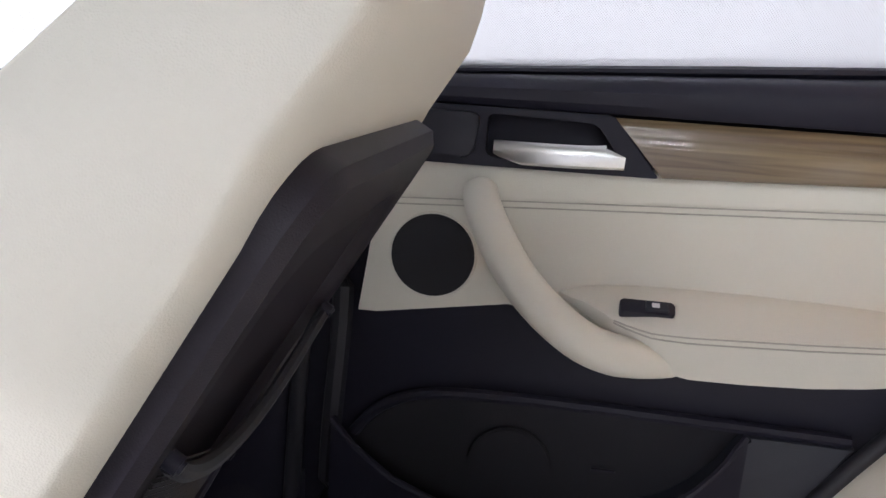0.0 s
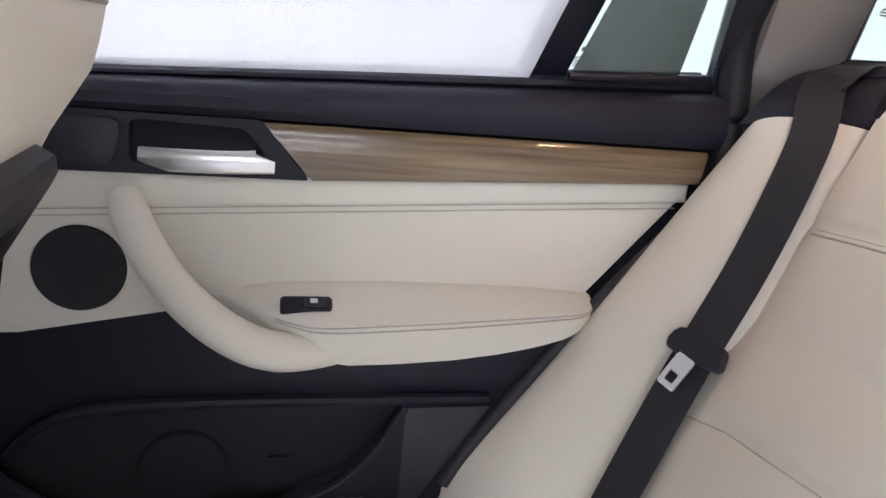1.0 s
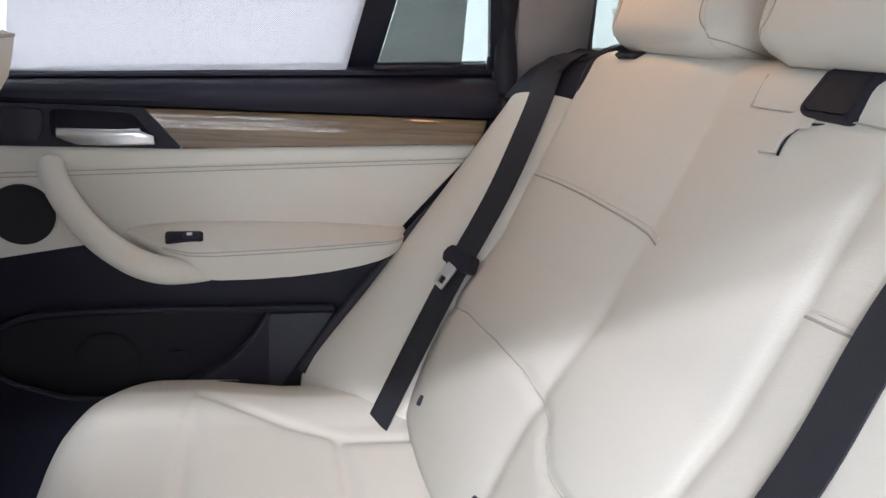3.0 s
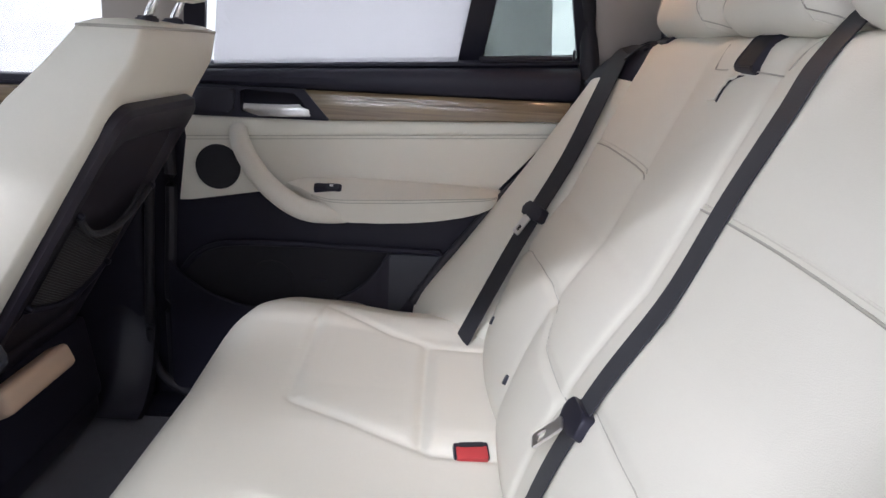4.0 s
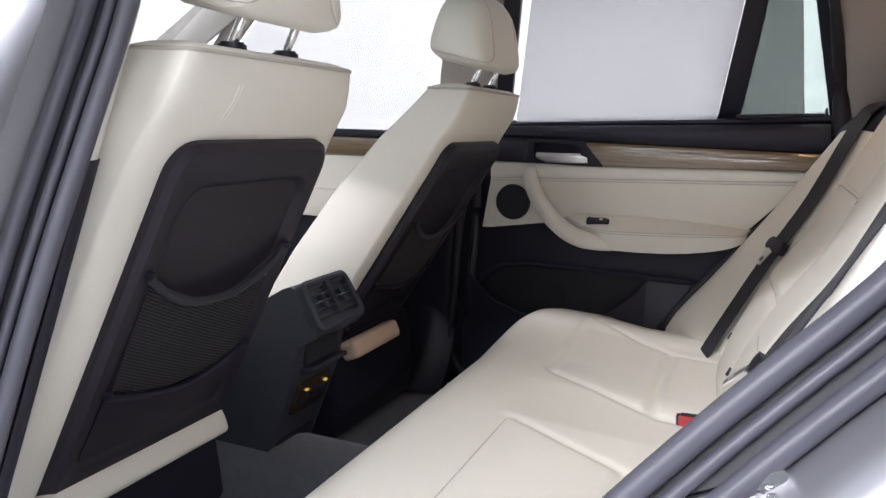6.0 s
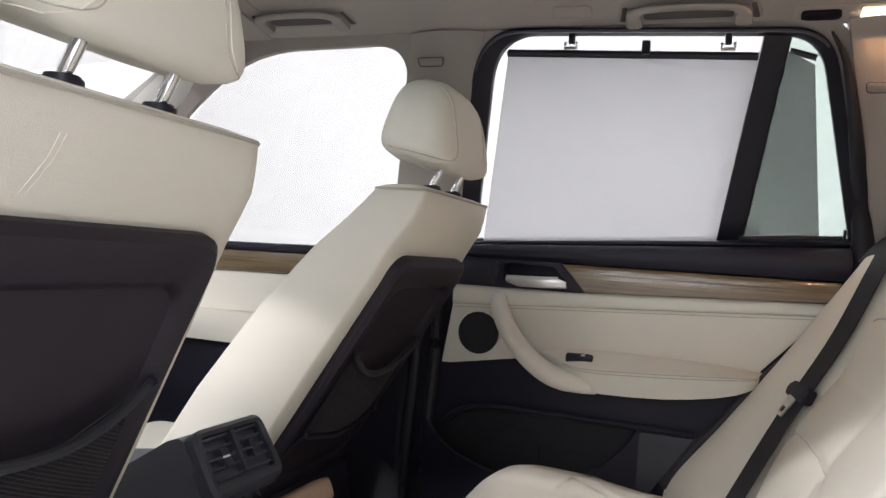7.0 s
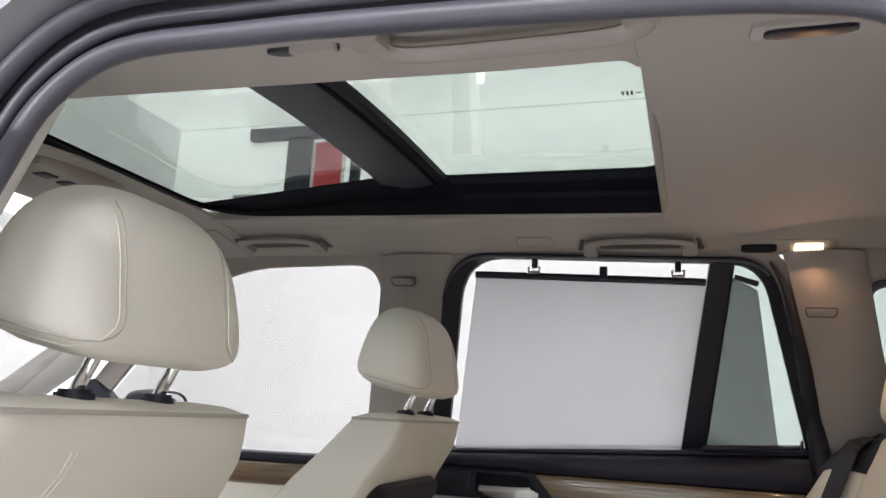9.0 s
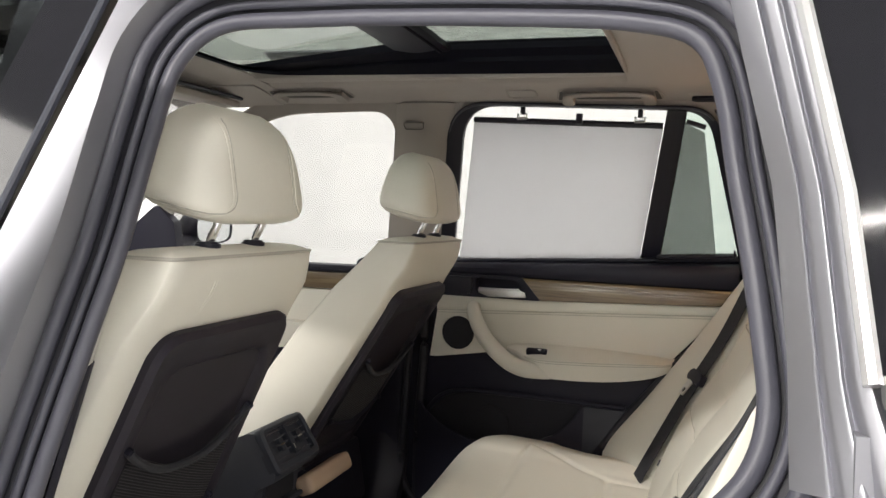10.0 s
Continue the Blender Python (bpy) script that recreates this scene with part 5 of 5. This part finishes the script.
    for a, b in ((0.138, 0.325), (-0.138, 0.325), (0.138, 0.15), (-0.138, 0.15)):
        part("net_knob", disc(at(0.022)(a, b), 0.006, 0.012, n, 14, 0.002), black_hard, shell)
    # headrest
    hm = pose(xr(1.15) - 0.042, cy + (0.008 if cy < 0 else 0.0), 1.270, 0, 12, 0)
    headrest("headrest", 0.286 if cy > 0 else 0.276, 0.146, 0.150, hm, seat, "cream leather headrest", 1)
    for dy in (-0.055, 0.055):
        post = part("headrest_post", tube(smooth_line([(xr(1.15) - 0.042, cy + dy, 1.12), (xr(1.15) - 0.040, cy + dy, 1.16), (xr(1.15) - 0.025, cy + dy, 1.195), (xr(1.15) - 0.036, cy + dy, 1.225)], 5), 0.0065, 10), chrome, seat, "chrome headrest post")
        part("post_sleeve", disc((xr(1.15) - 0.038, cy + dy, 1.203), 0.015, 0.008, (0, 0, 1), 20, 0.002), black_hard, post)
        part("post_collar", disc((xr(1.15) - 0.041, cy + dy, 1.156), 0.017, 0.012, (0, 0, 1), 20, 0.003), black_hard, post)
    # cushion with its rear end, painted tan for warm shade on the far seat
    part("seat_cushion", rbox(-0.78, cy, 0.53, 0.48, 0.50, 0.13, 0.05, seg=4), cream, seat, "cream leather seat cushion")
    part("cushion_tail", rbox(-0.425, cy + tail_y, 0.574, 0.045, tail_w, 0.044, 0.014, (0, -24, 0), 3), tan if cy > 0 else cream, seat, "cream cushion end under the shell, warm shade painted tan" if cy > 0 else "cream cushion end under the shell")
    part("seat_skirt", rbox(-0.475, cy, 0.50, 0.05, 0.40, 0.17, 0.015, (0, -10, 0)), black_soft, seat)
    part("seat_frame", rbox(-0.70, cy, 0.42, 0.5, 0.42, 0.12, 0.02), black_hard, seat)
    for dy in (-0.17, 0.17):
        part("rail", rbox(-0.74, cy + dy, 0.355, 0.52, 0.05, 0.035, 0.006), black_hard, seat)
    return seat


front_seat(-0.425, "cream leather front seat with a dark net-pocket back shell", 0.014, 0.02, -0.01, 0.35)
front_seat(0.37, "cream leather front seat with dark back shell beside the closed door", 0.0, 0.0, -0.085, 0.215, 0.60, 0.09, 0.010)


# ---- rear end of the centre console ----
def console():
    con = base("centre_console", "black centre console end with air vents, tray and sockets", "console")
    yc, w = 0.012, 0.082
    body = [(-0.118, 0.40), (-0.052, 0.588), (-0.043, 0.655), (-0.004, 0.675), (0.0, 0.69), (-0.055, 0.768), (-0.075, 0.762), (-0.17, 0.70), (-0.70, 0.62), (-0.70, 0.40)]
    xo = -0.35
    bm = plate(rounded([(x, z) for x, z in body], [0.02, 0.03, 0.008, 0.006, 0.006, 0.01, 0.01, 0.04, 0.02, 0.01]), (xo, yc, 0), UX, UZ, (0, 1, 0), w + 0.004, -w - 0.004, 0.016, 4)
    part("body", bm, console_dark, con, "black console body")
    # vent block on the slanted face
    u, v = Vector((0, 1, 0)), Vector((-0.055, 0, 0.088)).normalized()
    n = u.cross(v)
    if n.x < 0:
        n = -n
    O = Vector((xo, yc, 0.69))
    at = lambda d: (lambda a, b: O + u * a + v * b + n * d)
    H = 0.096
    fo = rounded([(-w - 0.006, -0.004), (w + 0.006, -0.004), (w + 0.002, H), (-w - 0.002, H)], 0.022)
    fi = rounded([(-w + 0.011, 0.014), (w - 0.011, 0.014), (w - 0.013, H - 0.012), (-w + 0.013, H - 0.012)], 0.008)
    vent = part("vent_panel", grid([[at(-0.01)(*p) for p in fo], [at(0.008)(*p) for p in fo], [at(0.012)(*p) for p in grown(fo, -0.006)], [at(0.010)(*p) for p in fi], [at(-0.02)(*p) for p in fi]], closed_v=True, cap=True), slate, con, "slate air vent panel", sharp=30)
    for s in (-1, 1):
        for k in range(5):
            b = 0.022 + 0.0145 * k
            part("vent_slat", plate(rounded([(s * 0.035 - 0.031, b - 0.002), (s * 0.035 + 0.031, b - 0.002), (s * 0.035 + 0.031, b + 0.002), (s * 0.035 - 0.031, b + 0.002)], 0.002), O, u, v, n, 0.007, -0.014, 0.001), vent_grey, vent)
        part("vent_tab", plate(rounded([(s * 0.034 - 0.005, 0.035), (s * 0.034 + 0.005, 0.035), (s * 0.034 + 0.005, 0.062), (s * 0.034 - 0.005, 0.062)], 0.002), O, u, v, n, 0.011, 0.0, 0.002), slate, vent)
        part("tab_mark", plate([(s * 0.034 - 0.008, 0.0475), (s * 0.034 + 0.008, 0.0475), (s * 0.034 + 0.008, 0.0505), (s * 0.034 - 0.008, 0.0505)], O, u, v, n, 0.0125, 0.008, 0), chrome, vent)
    part("vent_wheel", plate(rounded([(-0.004, 0.02), (0.004, 0.02), (0.004, 0.085), (-0.004, 0.085)], 0.002), O, u, v, n, 0.012, -0.005, 0.002), slate, vent)
    part("wheel_mark", plate([(-0.0015, 0.03), (0.0015, 0.03), (0.0015, 0.04), (-0.0015, 0.04)], O, u, v, n, 0.013, 0.01, 0), chrome, vent)
    # tray and sockets on the set-back lower face
    xo -= 0.047
    part("tray_hole", rbox(xo + 0.0, yc, 0.635, 0.02, 0.115, 0.05, 0.008), grille, con)
    part("tray_lip", rbox(xo + 0.012, yc, 0.605, 0.03, 0.13, 0.01, 0.004, (0, -12, 0)), slate, con)
    # the lower face leans back; sockets sit on it
    su, sv = Vector((0, 1, 0)), Vector((0.331, 0, 0.943))
    sn = Vector((0.943, 0, -0.331))
    so = Vector((-0.35 - 0.054, yc, 0.582)) - sv * 0.045
    plate_s = part("socket_plate", plate(rounded([(-0.060, -0.036), (0.060, -0.036), (0.060, 0.034), (-0.060, 0.034)], 0.010), so, su, sv, sn, 0.007, -0.02, 0.003), material("brown_gloss_plastic", (0.040, 0.021, 0.013), 0.25), con, "brown glossy socket plate")
    for s in (-1, 1):
        sock = part("power_socket", disc(so + su * s * 0.034 + sn * 0.008, 0.017, 0.008, sn, 24, 0.003), brown_black, plate_s)
        part("socket_hole", disc(so + su * s * 0.034 + sn * 0.012, 0.011, 0.004, sn, 20, 0.001), grille, sock)
        part("socket_light", plate([(s * 0.034 - 0.005, 0.018), (s * 0.034 + 0.005, 0.018), (s * 0.034 + 0.005, 0.0205), (s * 0.034 - 0.005, 0.0205)], so, su, sv, sn, 0.0125, 0.006, 0), amber_glow, sock)
    part("socket_knob", disc(so + su * 0.0 + sv * 0.004 + sn * 0.009, 0.013, 0.012, sn, 20, 0.003), black_hard, plate_s)
    part("console_foot", rbox(-0.35 - 0.17, yc, 0.44, 0.14, 0.15, 0.10, 0.02), black_soft, con)
    return con


console()


# ---- near side: the open door's frame ----
def gap_y(z):
    return -0.562 - 0.345 * (1.42 - z)


LOOP = [(-0.211, 1.162), (-0.207, 1.306), (-0.197, 1.381), (-0.148, 1.424), (-0.038, 1.4275), (0.074, 1.4250), (0.242, 1.4160), (0.336, 1.4065), (0.394, 1.387), (0.418, 1.336), (0.432, 1.261), (0.4465, 1.188), (0.458, 1.118), (0.464, 1.06), (0.452, 1.015), (0.424, 0.98), (0.386, 0.940), (0.338, 0.888), (0.28, 0.82), (0.22, 0.735), (0.17, 0.63), (0.13, 0.51), (0.06, 0.435), (-0.05, 0.425), (-0.18, 0.435), (-0.235, 0.50), (-0.245, 0.70), (-0.238, 0.90), (-0.222, 1.06)]
loop = [(p.x, p.z) for p in smooth_line([(x, 0, z) for x, z in LOOP], 5, closed=True)]


def band(o0, o1, d0, d1, bend=0.0, wide=0.0):
    """A ring of bodywork round the opening between two offsets; d: distance out from the cabin; wide: extra towards the front."""
    rows = []
    for k in range(5):
        t = k / 4
        d = d0 + (d1 - d0) * t + bend * math.sin(t * math.pi)
        edge = [grown(loop, o0 + (o1 - o0) * t), grown(loop, o0 + (o1 + wide - o0) * t)]
        rows.append([(a[0] + (b[0] - a[0]) * f, gap_y(z0) - d, a[1] + (b[1] - a[1]) * f) for a, b, (x0, z0), f in zip(*edge, loop, [min(1.0, max(0.0, (0.02 - x0) / 0.12)) for x0, z0 in loop])])
    return rows


def thick(rows, d=0.01):
    return grid(rows + [[Vector(p) + Vector((0, d, 0)) for p in r] for r in reversed(rows)], closed_u=True, closed_v=True)


def hoop(o, d, r, flat=1.0):
    return tube([Vector((x, gap_y(z0) - d, z)) for (x, z), (x0, z0) in zip(grown(loop, o), loop)], r, 10, closed=True, up=(0, 1, 0), flat=flat)


frame_thing = base("door_frame", "silver grey car door frame with double rubber seals round the open doorway", "door frame")
part("inner_seal", hoop(0.002, 0.010, 0.0095), rubber, frame_thing, "thick rubber door seal")
part("flange", thick(band(0.008, 0.050, 0.006, 0.020)), rubber_dark, frame_thing, "dark seal carrier between the rubber lips")
part("seal_lip", hoop(0.0195, 0.015, 0.005), rubber, frame_thing, "thin rubber seal lip")
part("second_seal", hoop(0.038, 0.024, 0.0085), rubber, frame_thing, "second rubber door seal")
part("step", thick(band(0.046, 0.054, 0.020, 0.055)), paint, frame_thing, "painted step of the frame")
part("body_side", thick(band(0.054, 0.085, 0.055, 0.078, 0.012, 0.10)), paint, frame_thing, "silver grey body side")
striker = part("striker", joined(tube(smooth_line([(0.352, -0.775, 0.845), (0.357, -0.80, 0.85), (0.385, -0.80, 0.866), (0.392, -0.775, 0.868)], 5), 0.006, 8), rbox(0.372, -0.765, 0.856, 0.075, 0.012, 0.03, 0.004, (0, -32, 0))), chrome, frame_thing, "bright steel door striker")

# near middle pillar lining and the closed front door in front of it
def near_pillar():
    th = base("near_middle_pillar", "near middle pillar with pale upper and black lower lining", "pillar")
    def f(u, v):
        z = 1.03 + 0.40 * u
        x = -0.225 + 0.02 * u - 0.13 * v
        return (x, gap_y(z) + 0.004 + 0.038 * math.sin(v * math.pi) ** 0.6, z)
    part("upper_lining", sheet(f, 10, 14, (0, -0.008, 0)), trim_pale, th, "pale grey upper lining")
    def g(u, v):
        z = 0.40 + 0.63 * u
        x = -0.255 + 0.03 * u - 0.13 * v
        return (x, gap_y(z) + 0.006 + 0.040 * math.sin(v * math.pi) ** 0.6, z)
    part("lower_lining", sheet(g, 12, 14, (0, -0.008, 0)), black_soft, th, "black lower lining")
    return tagged(th, kind="structure")


near_pillar()


# rear wing, roof side and quarter window outside
def slanted(name, pts, mat, parent=None, label="", d=0.012):
    bm = grid([[Vector((x, y + e, z)) for x, y, z in pts] for e in (0, d)], closed_v=True, cap=True)
    return part(name, bm, mat, parent, label)


quarter = base("near_quarter_window", "dark glass rear quarter window with a bright trim strip", "car window")
qy = lambda z: -0.85 + (z - 1.115) * 0.45
slanted("dark_pane", [(x, qy(z), z) for x, z in ((0.513, 1.125), (1.40, 1.17), (1.20, 1.44), (0.462, 1.44))], dark_gloss, quarter, "dark tinted glass")
part("bright_strip", tube([(0.513, -0.862, 1.118), (1.40, -0.85, 1.163)], 0.010, 8), silver, quarter)
part("pillar_strip", tube([(0.508, qy(1.12) - 0.008, 1.12), (0.496, qy(1.237) - 0.008, 1.237), (0.458, qy(1.44) - 0.008, 1.44)], 0.006, 8), silver, quarter, "bright window edge")
tagged(quarter, kind="structure")
rear_wing = sheet(lambda u, v: (0.50 + 1.3 * u, -0.86 - 0.03 * math.sin(v * 2.5), 1.09 - 0.70 * v), 10, 10, (0, 0.03, 0))
tagged(part("rear_wing", rear_wing, paint), "silver grey rear wing of the car", "car body", kind="structure")
rail = sheet(lambda u, v: (-1.3 + 3.0 * u, -0.690 + 0.15 * v, 1.520 + 0.075 * math.sin(v * math.pi / 2)), 20, 6, (0, 0.02, 0.01))
tagged(part("roof_side", rail, paint), "silver grey roof side above the doors", "car body", kind="structure")
def cskin(u, v):
    a = Vector((lerp([(1.04, 0.470, -0.85), (1.12, 0.468, -0.80), (1.24, 0.456, -0.755), (1.45, 0.405, -0.69)], 1.04 + 0.41 * u)[0], lerp([(1.04, 0.470, -0.82), (1.12, 0.468, -0.785), (1.24, 0.456, -0.74), (1.45, 0.405, -0.69)], 1.04 + 0.41 * u)[1], 1.04 + 0.41 * u))
    zb = 1.06 + 0.39 * u
    b = Vector((lerp([(1.04, 0.53, 0), (1.12, 0.507, 0), (1.237, 0.495, 0), (1.45, 0.455, 0)], zb)[0], qy(zb) - 0.004, zb))
    p = a.lerp(b, v)
    return p + Vector((0, -0.010 * math.sin(v * math.pi) ** 0.8 + 0.007 * math.exp(-((v - 0.42) / 0.035) ** 2) + 0.009 * math.exp(-((v - 0.74) / 0.05) ** 2), 0))


cpillar = part("rear_pillar_skin", sheet(cskin, 24, 60, (0.004, 0.012, 0)), paint, sharp=30)
tagged(cpillar, "silver grey outer rear pillar", "car body", kind="structure")

near_door = base("near_front_door", "closed silver grey front door seen from outside", "car door")
part("door_skin", sheet(lambda u, v: (-0.262 - 1.15 * u, -0.87 - 0.03 * math.sin(v * 2.5), 1.05 - 0.70 * v), 10, 10, (0, 0.03, 0)), paint, near_door)
slanted("door_glass", [(-0.335, -0.845, 1.06), (-1.35, -0.80, 1.05), (-0.85, -0.70, 1.44), (-0.25, -0.715, 1.44)], dark_glass, near_door).visible_shadow = False
slanted("pillar_cover", [(-0.345, -0.862, 1.05), (-0.262, -0.862, 1.05), (-0.166, -0.728, 1.43), (-0.25, -0.728, 1.43)], dark_gloss, near_door, "dark glossy pillar cover")
part("door_edge", tube([(-0.262, -0.866, 1.05), (-0.221, -0.812, 1.20), (-0.166, -0.733, 1.43)], 0.0045, 8), slate, near_door)
part("outer_handle", tube(smooth_line([(-0.46, -0.885, 0.985), (-0.44, -0.925, 0.985), (-0.31, -0.925, 0.99), (-0.285, -0.885, 0.99)], 5), 0.012, 8), paint, near_door)

# windscreen, dashboard and front end of the cabin
dash = base("dashboard", "black dashboard top under the windscreen", "dashboard")
part("dash_top", sheet(lambda u, v: (-1.25 - 0.45 * u, 0.74 - 1.52 * v, 1.0 - 0.05 * u), 6, 12, (0, 0, -0.06)), black_soft, dash)
part("dash_front", sheet(lambda u, v: (-1.25 - 0.10 * u, 0.74 - 1.52 * v, 1.0 - 0.55 * u), 6, 12, (-0.05, 0, 0)), black_soft, dash)
wind = base("windscreen", "clear windscreen with a pale lower edge", "windscreen")
ws = slanted("pane", [(-0.93, 0.56, 1.49), (-0.93, -0.60, 1.47), (-1.75, -0.72, 0.98), (-1.75, 0.70, 0.98)], glass, wind)
ws.visible_shadow = False
tagged(wind, kind="structure")
far_a = sheet(lambda u, v: (-0.815 - 0.80 * u - 0.115 * v, 0.565 + 0.15 * u - 0.04 * v - 0.012 * math.sin(v * math.pi), 1.465 - 0.42 * u + 0.025 * v), 10, 8, (0, 0.03, 0.01))
tagged(part("pillar_front", far_a, trim_pale), "front pillar trim painted pale as if lit through the windscreen", "pillar", kind="structure")
near_a = sheet(lambda u, v: (-0.86 - 0.80 * u - 0.07 * v, -0.605 - 0.15 * u + 0.04 * v, 1.45 - 0.40 * u + 0.02 * v), 10, 5, (0, -0.03, 0.01))
tagged(part("pillar_front_near", near_a, trim_cloth), "warm grey front pillar trim", "pillar", kind="structure")
bulk = rbox(-1.75, 0, 0.65, 0.06, 1.6, 0.75, 0.01)
tagged(part("bulkhead", bulk, black_soft), "black front bulkhead", "wall", kind="structure")

# front roof console and visors
con_r = base("roof_console", "pale roof console with square switches by the windscreen", "roof console")
part("console_plate", rbox(-0.80, -0.02, 1.525, 0.20, 0.20, 0.03, 0.012), trim_cloth, con_r)
for dy in (-0.05, 0.0, 0.05):
    part("console_key", rbox(-0.735, -0.02 + dy, 1.511, 0.03, 0.03, 0.008, 0.004), slate, con_r)
for y in (0.29, -0.33):
    vis = base("sun_visor", "warm grey folded sun visor", "sun visor", "sun visors")
    part("visor_pad", rbox(-0.87, y, 1.495, 0.15, 0.32, 0.018, 0.008, (0, 8, 0)), trim_cloth, vis)
    part("visor_rod", tube([(-0.80, y - 0.15, 1.503), (-0.80, y + 0.17, 1.503)], 0.005, 8), slate, vis)

# ---- behind the bench: load bay, rear side windows, tailgate ----
bay = sheet(lambda u, v: (0.70 + 0.85 * u, 0.72 - 1.46 * v, 0.70), 4, 4, (0, 0, -0.04))
tagged(part("load_floor", bay, carpet), "charcoal load bay floor", "floor", kind="structure")
side_win = rounded([(0.668, 1.15), (1.30, 1.16), (1.12, 1.43), (0.583, 1.44)], [0.03, 0.04, 0.06, 0.05], 6)
rs = ring(side_win, grown(side_win, 0.14), lambda x, z: (x, side_y(z) - 0.012, z), lambda x, z: (x, side_y(z) - 0.012, z), (0, 0.06, 0.02))
tagged(part("rear_side_lining", rs, trim_cloth), "warm grey load bay side lining round the window", "wall", kind="structure")
low = plate([(0.60, 0.60), (1.55, 0.60), (1.55, 1.05), (0.60, 1.05)], (0, 0, 0), UX, UZ, NEAR, -0.75, -0.79, 0.004)
tagged(part("rear_side_lower", low, black_soft), "black load bay side lining", "wall", kind="structure")
rw = base("rear_side_window", "pale green tinted rear side window with a printed mark", "car window")
slanted("pane", [(x, side_y(z) + 0.03, z) for x, z in ((0.64, 1.08), (1.40, 1.10), (1.20, 1.47), (0.56, 1.47))], green_glass, rw).visible_shadow = False
part("pane_seal", tube([(x, side_y(z) - 0.014, z) for x, z in side_win], 0.008, 8, closed=True, up=(0, 1, 0)), rubber, rw)
part("pane_marking", joined(*[plate([(a, b), (a + w, b), (a + w, b + h), (a, b + h)], (0.708, side_y(1.222), 1.214), UX, Vector((0, -0.539, 0.842)), Vector((0, -0.842, -0.539)), -0.022, -0.024, 0) for a, b, w, h in ((-0.009, 0.010, 0.018, 0.0015), (-0.004, 0.022, 0.007, 0.006), (-0.009, 0.006, 0.018, 0.0012), (-0.007, 0.002, 0.014, 0.0012), (0.013, 0.004, 0.004, 0.010))]), mark_grey, rw)
tagged(rw, kind="structure")
tail = joined(rbox(1.62, -0.02, 0.85, 0.08, 1.6, 0.55, 0.02), rbox(1.50, -0.02, 1.50, 0.10, 1.35, 0.08, 0.02), rbox(1.56, 0.66, 1.3, 0.08, 0.12, 0.45, 0.02, (0, -12, 0)), rbox(1.56, -0.70, 1.3, 0.08, 0.12, 0.45, 0.02, (0, -12, 0)))
tagged(part("tailgate", tail, trim_cloth), "warm grey lined tailgate frame", "wall", kind="structure")
near_rear = plate([(0.56, 0.60), (1.55, 0.60), (1.55, 1.12), (0.60, 1.12)], (0, 0, 0), UX, UZ, NEAR, 0.75, 0.79, 0.004)
tagged(part("rear_near_lower", near_rear, black_soft), "black load bay side lining", "wall", kind="structure")
# Unseen pane, made opaque to block light from the rear.
rear_win = base("opaque_rear_window", "unseen rear window pane, opaque to keep light out of the load bay", "car window")
slanted("pane", [(1.62, 0.66, 1.10), (1.62, -0.70, 1.10), (1.50, -0.66, 1.50), (1.50, 0.62, 1.50)], dark_gloss, rear_win, "dark tinted glass")
tagged(rear_win, kind="structure")
# Two unseen dark plates, added to stop stray light behind the bench.
near_block = plate([(0.63, 0.60), (1.60, 0.60), (1.60, 1.49), (0.63, 1.455)], (0, 0, 0), UX, UZ, NEAR, 0.66, 0.68, 0.004)
tagged(part("near_light_block", near_block, trim_shade), "unseen dark plate that shuts light out of the load bay", "wall", kind="structure")
tagged(part("tail_light_block", rbox(1.66, -0.02, 1.10, 0.02, 1.5, 1.0, 0.002), trim_shade), "unseen dark plate behind the tailgate that shuts light out", "wall", kind="structure")
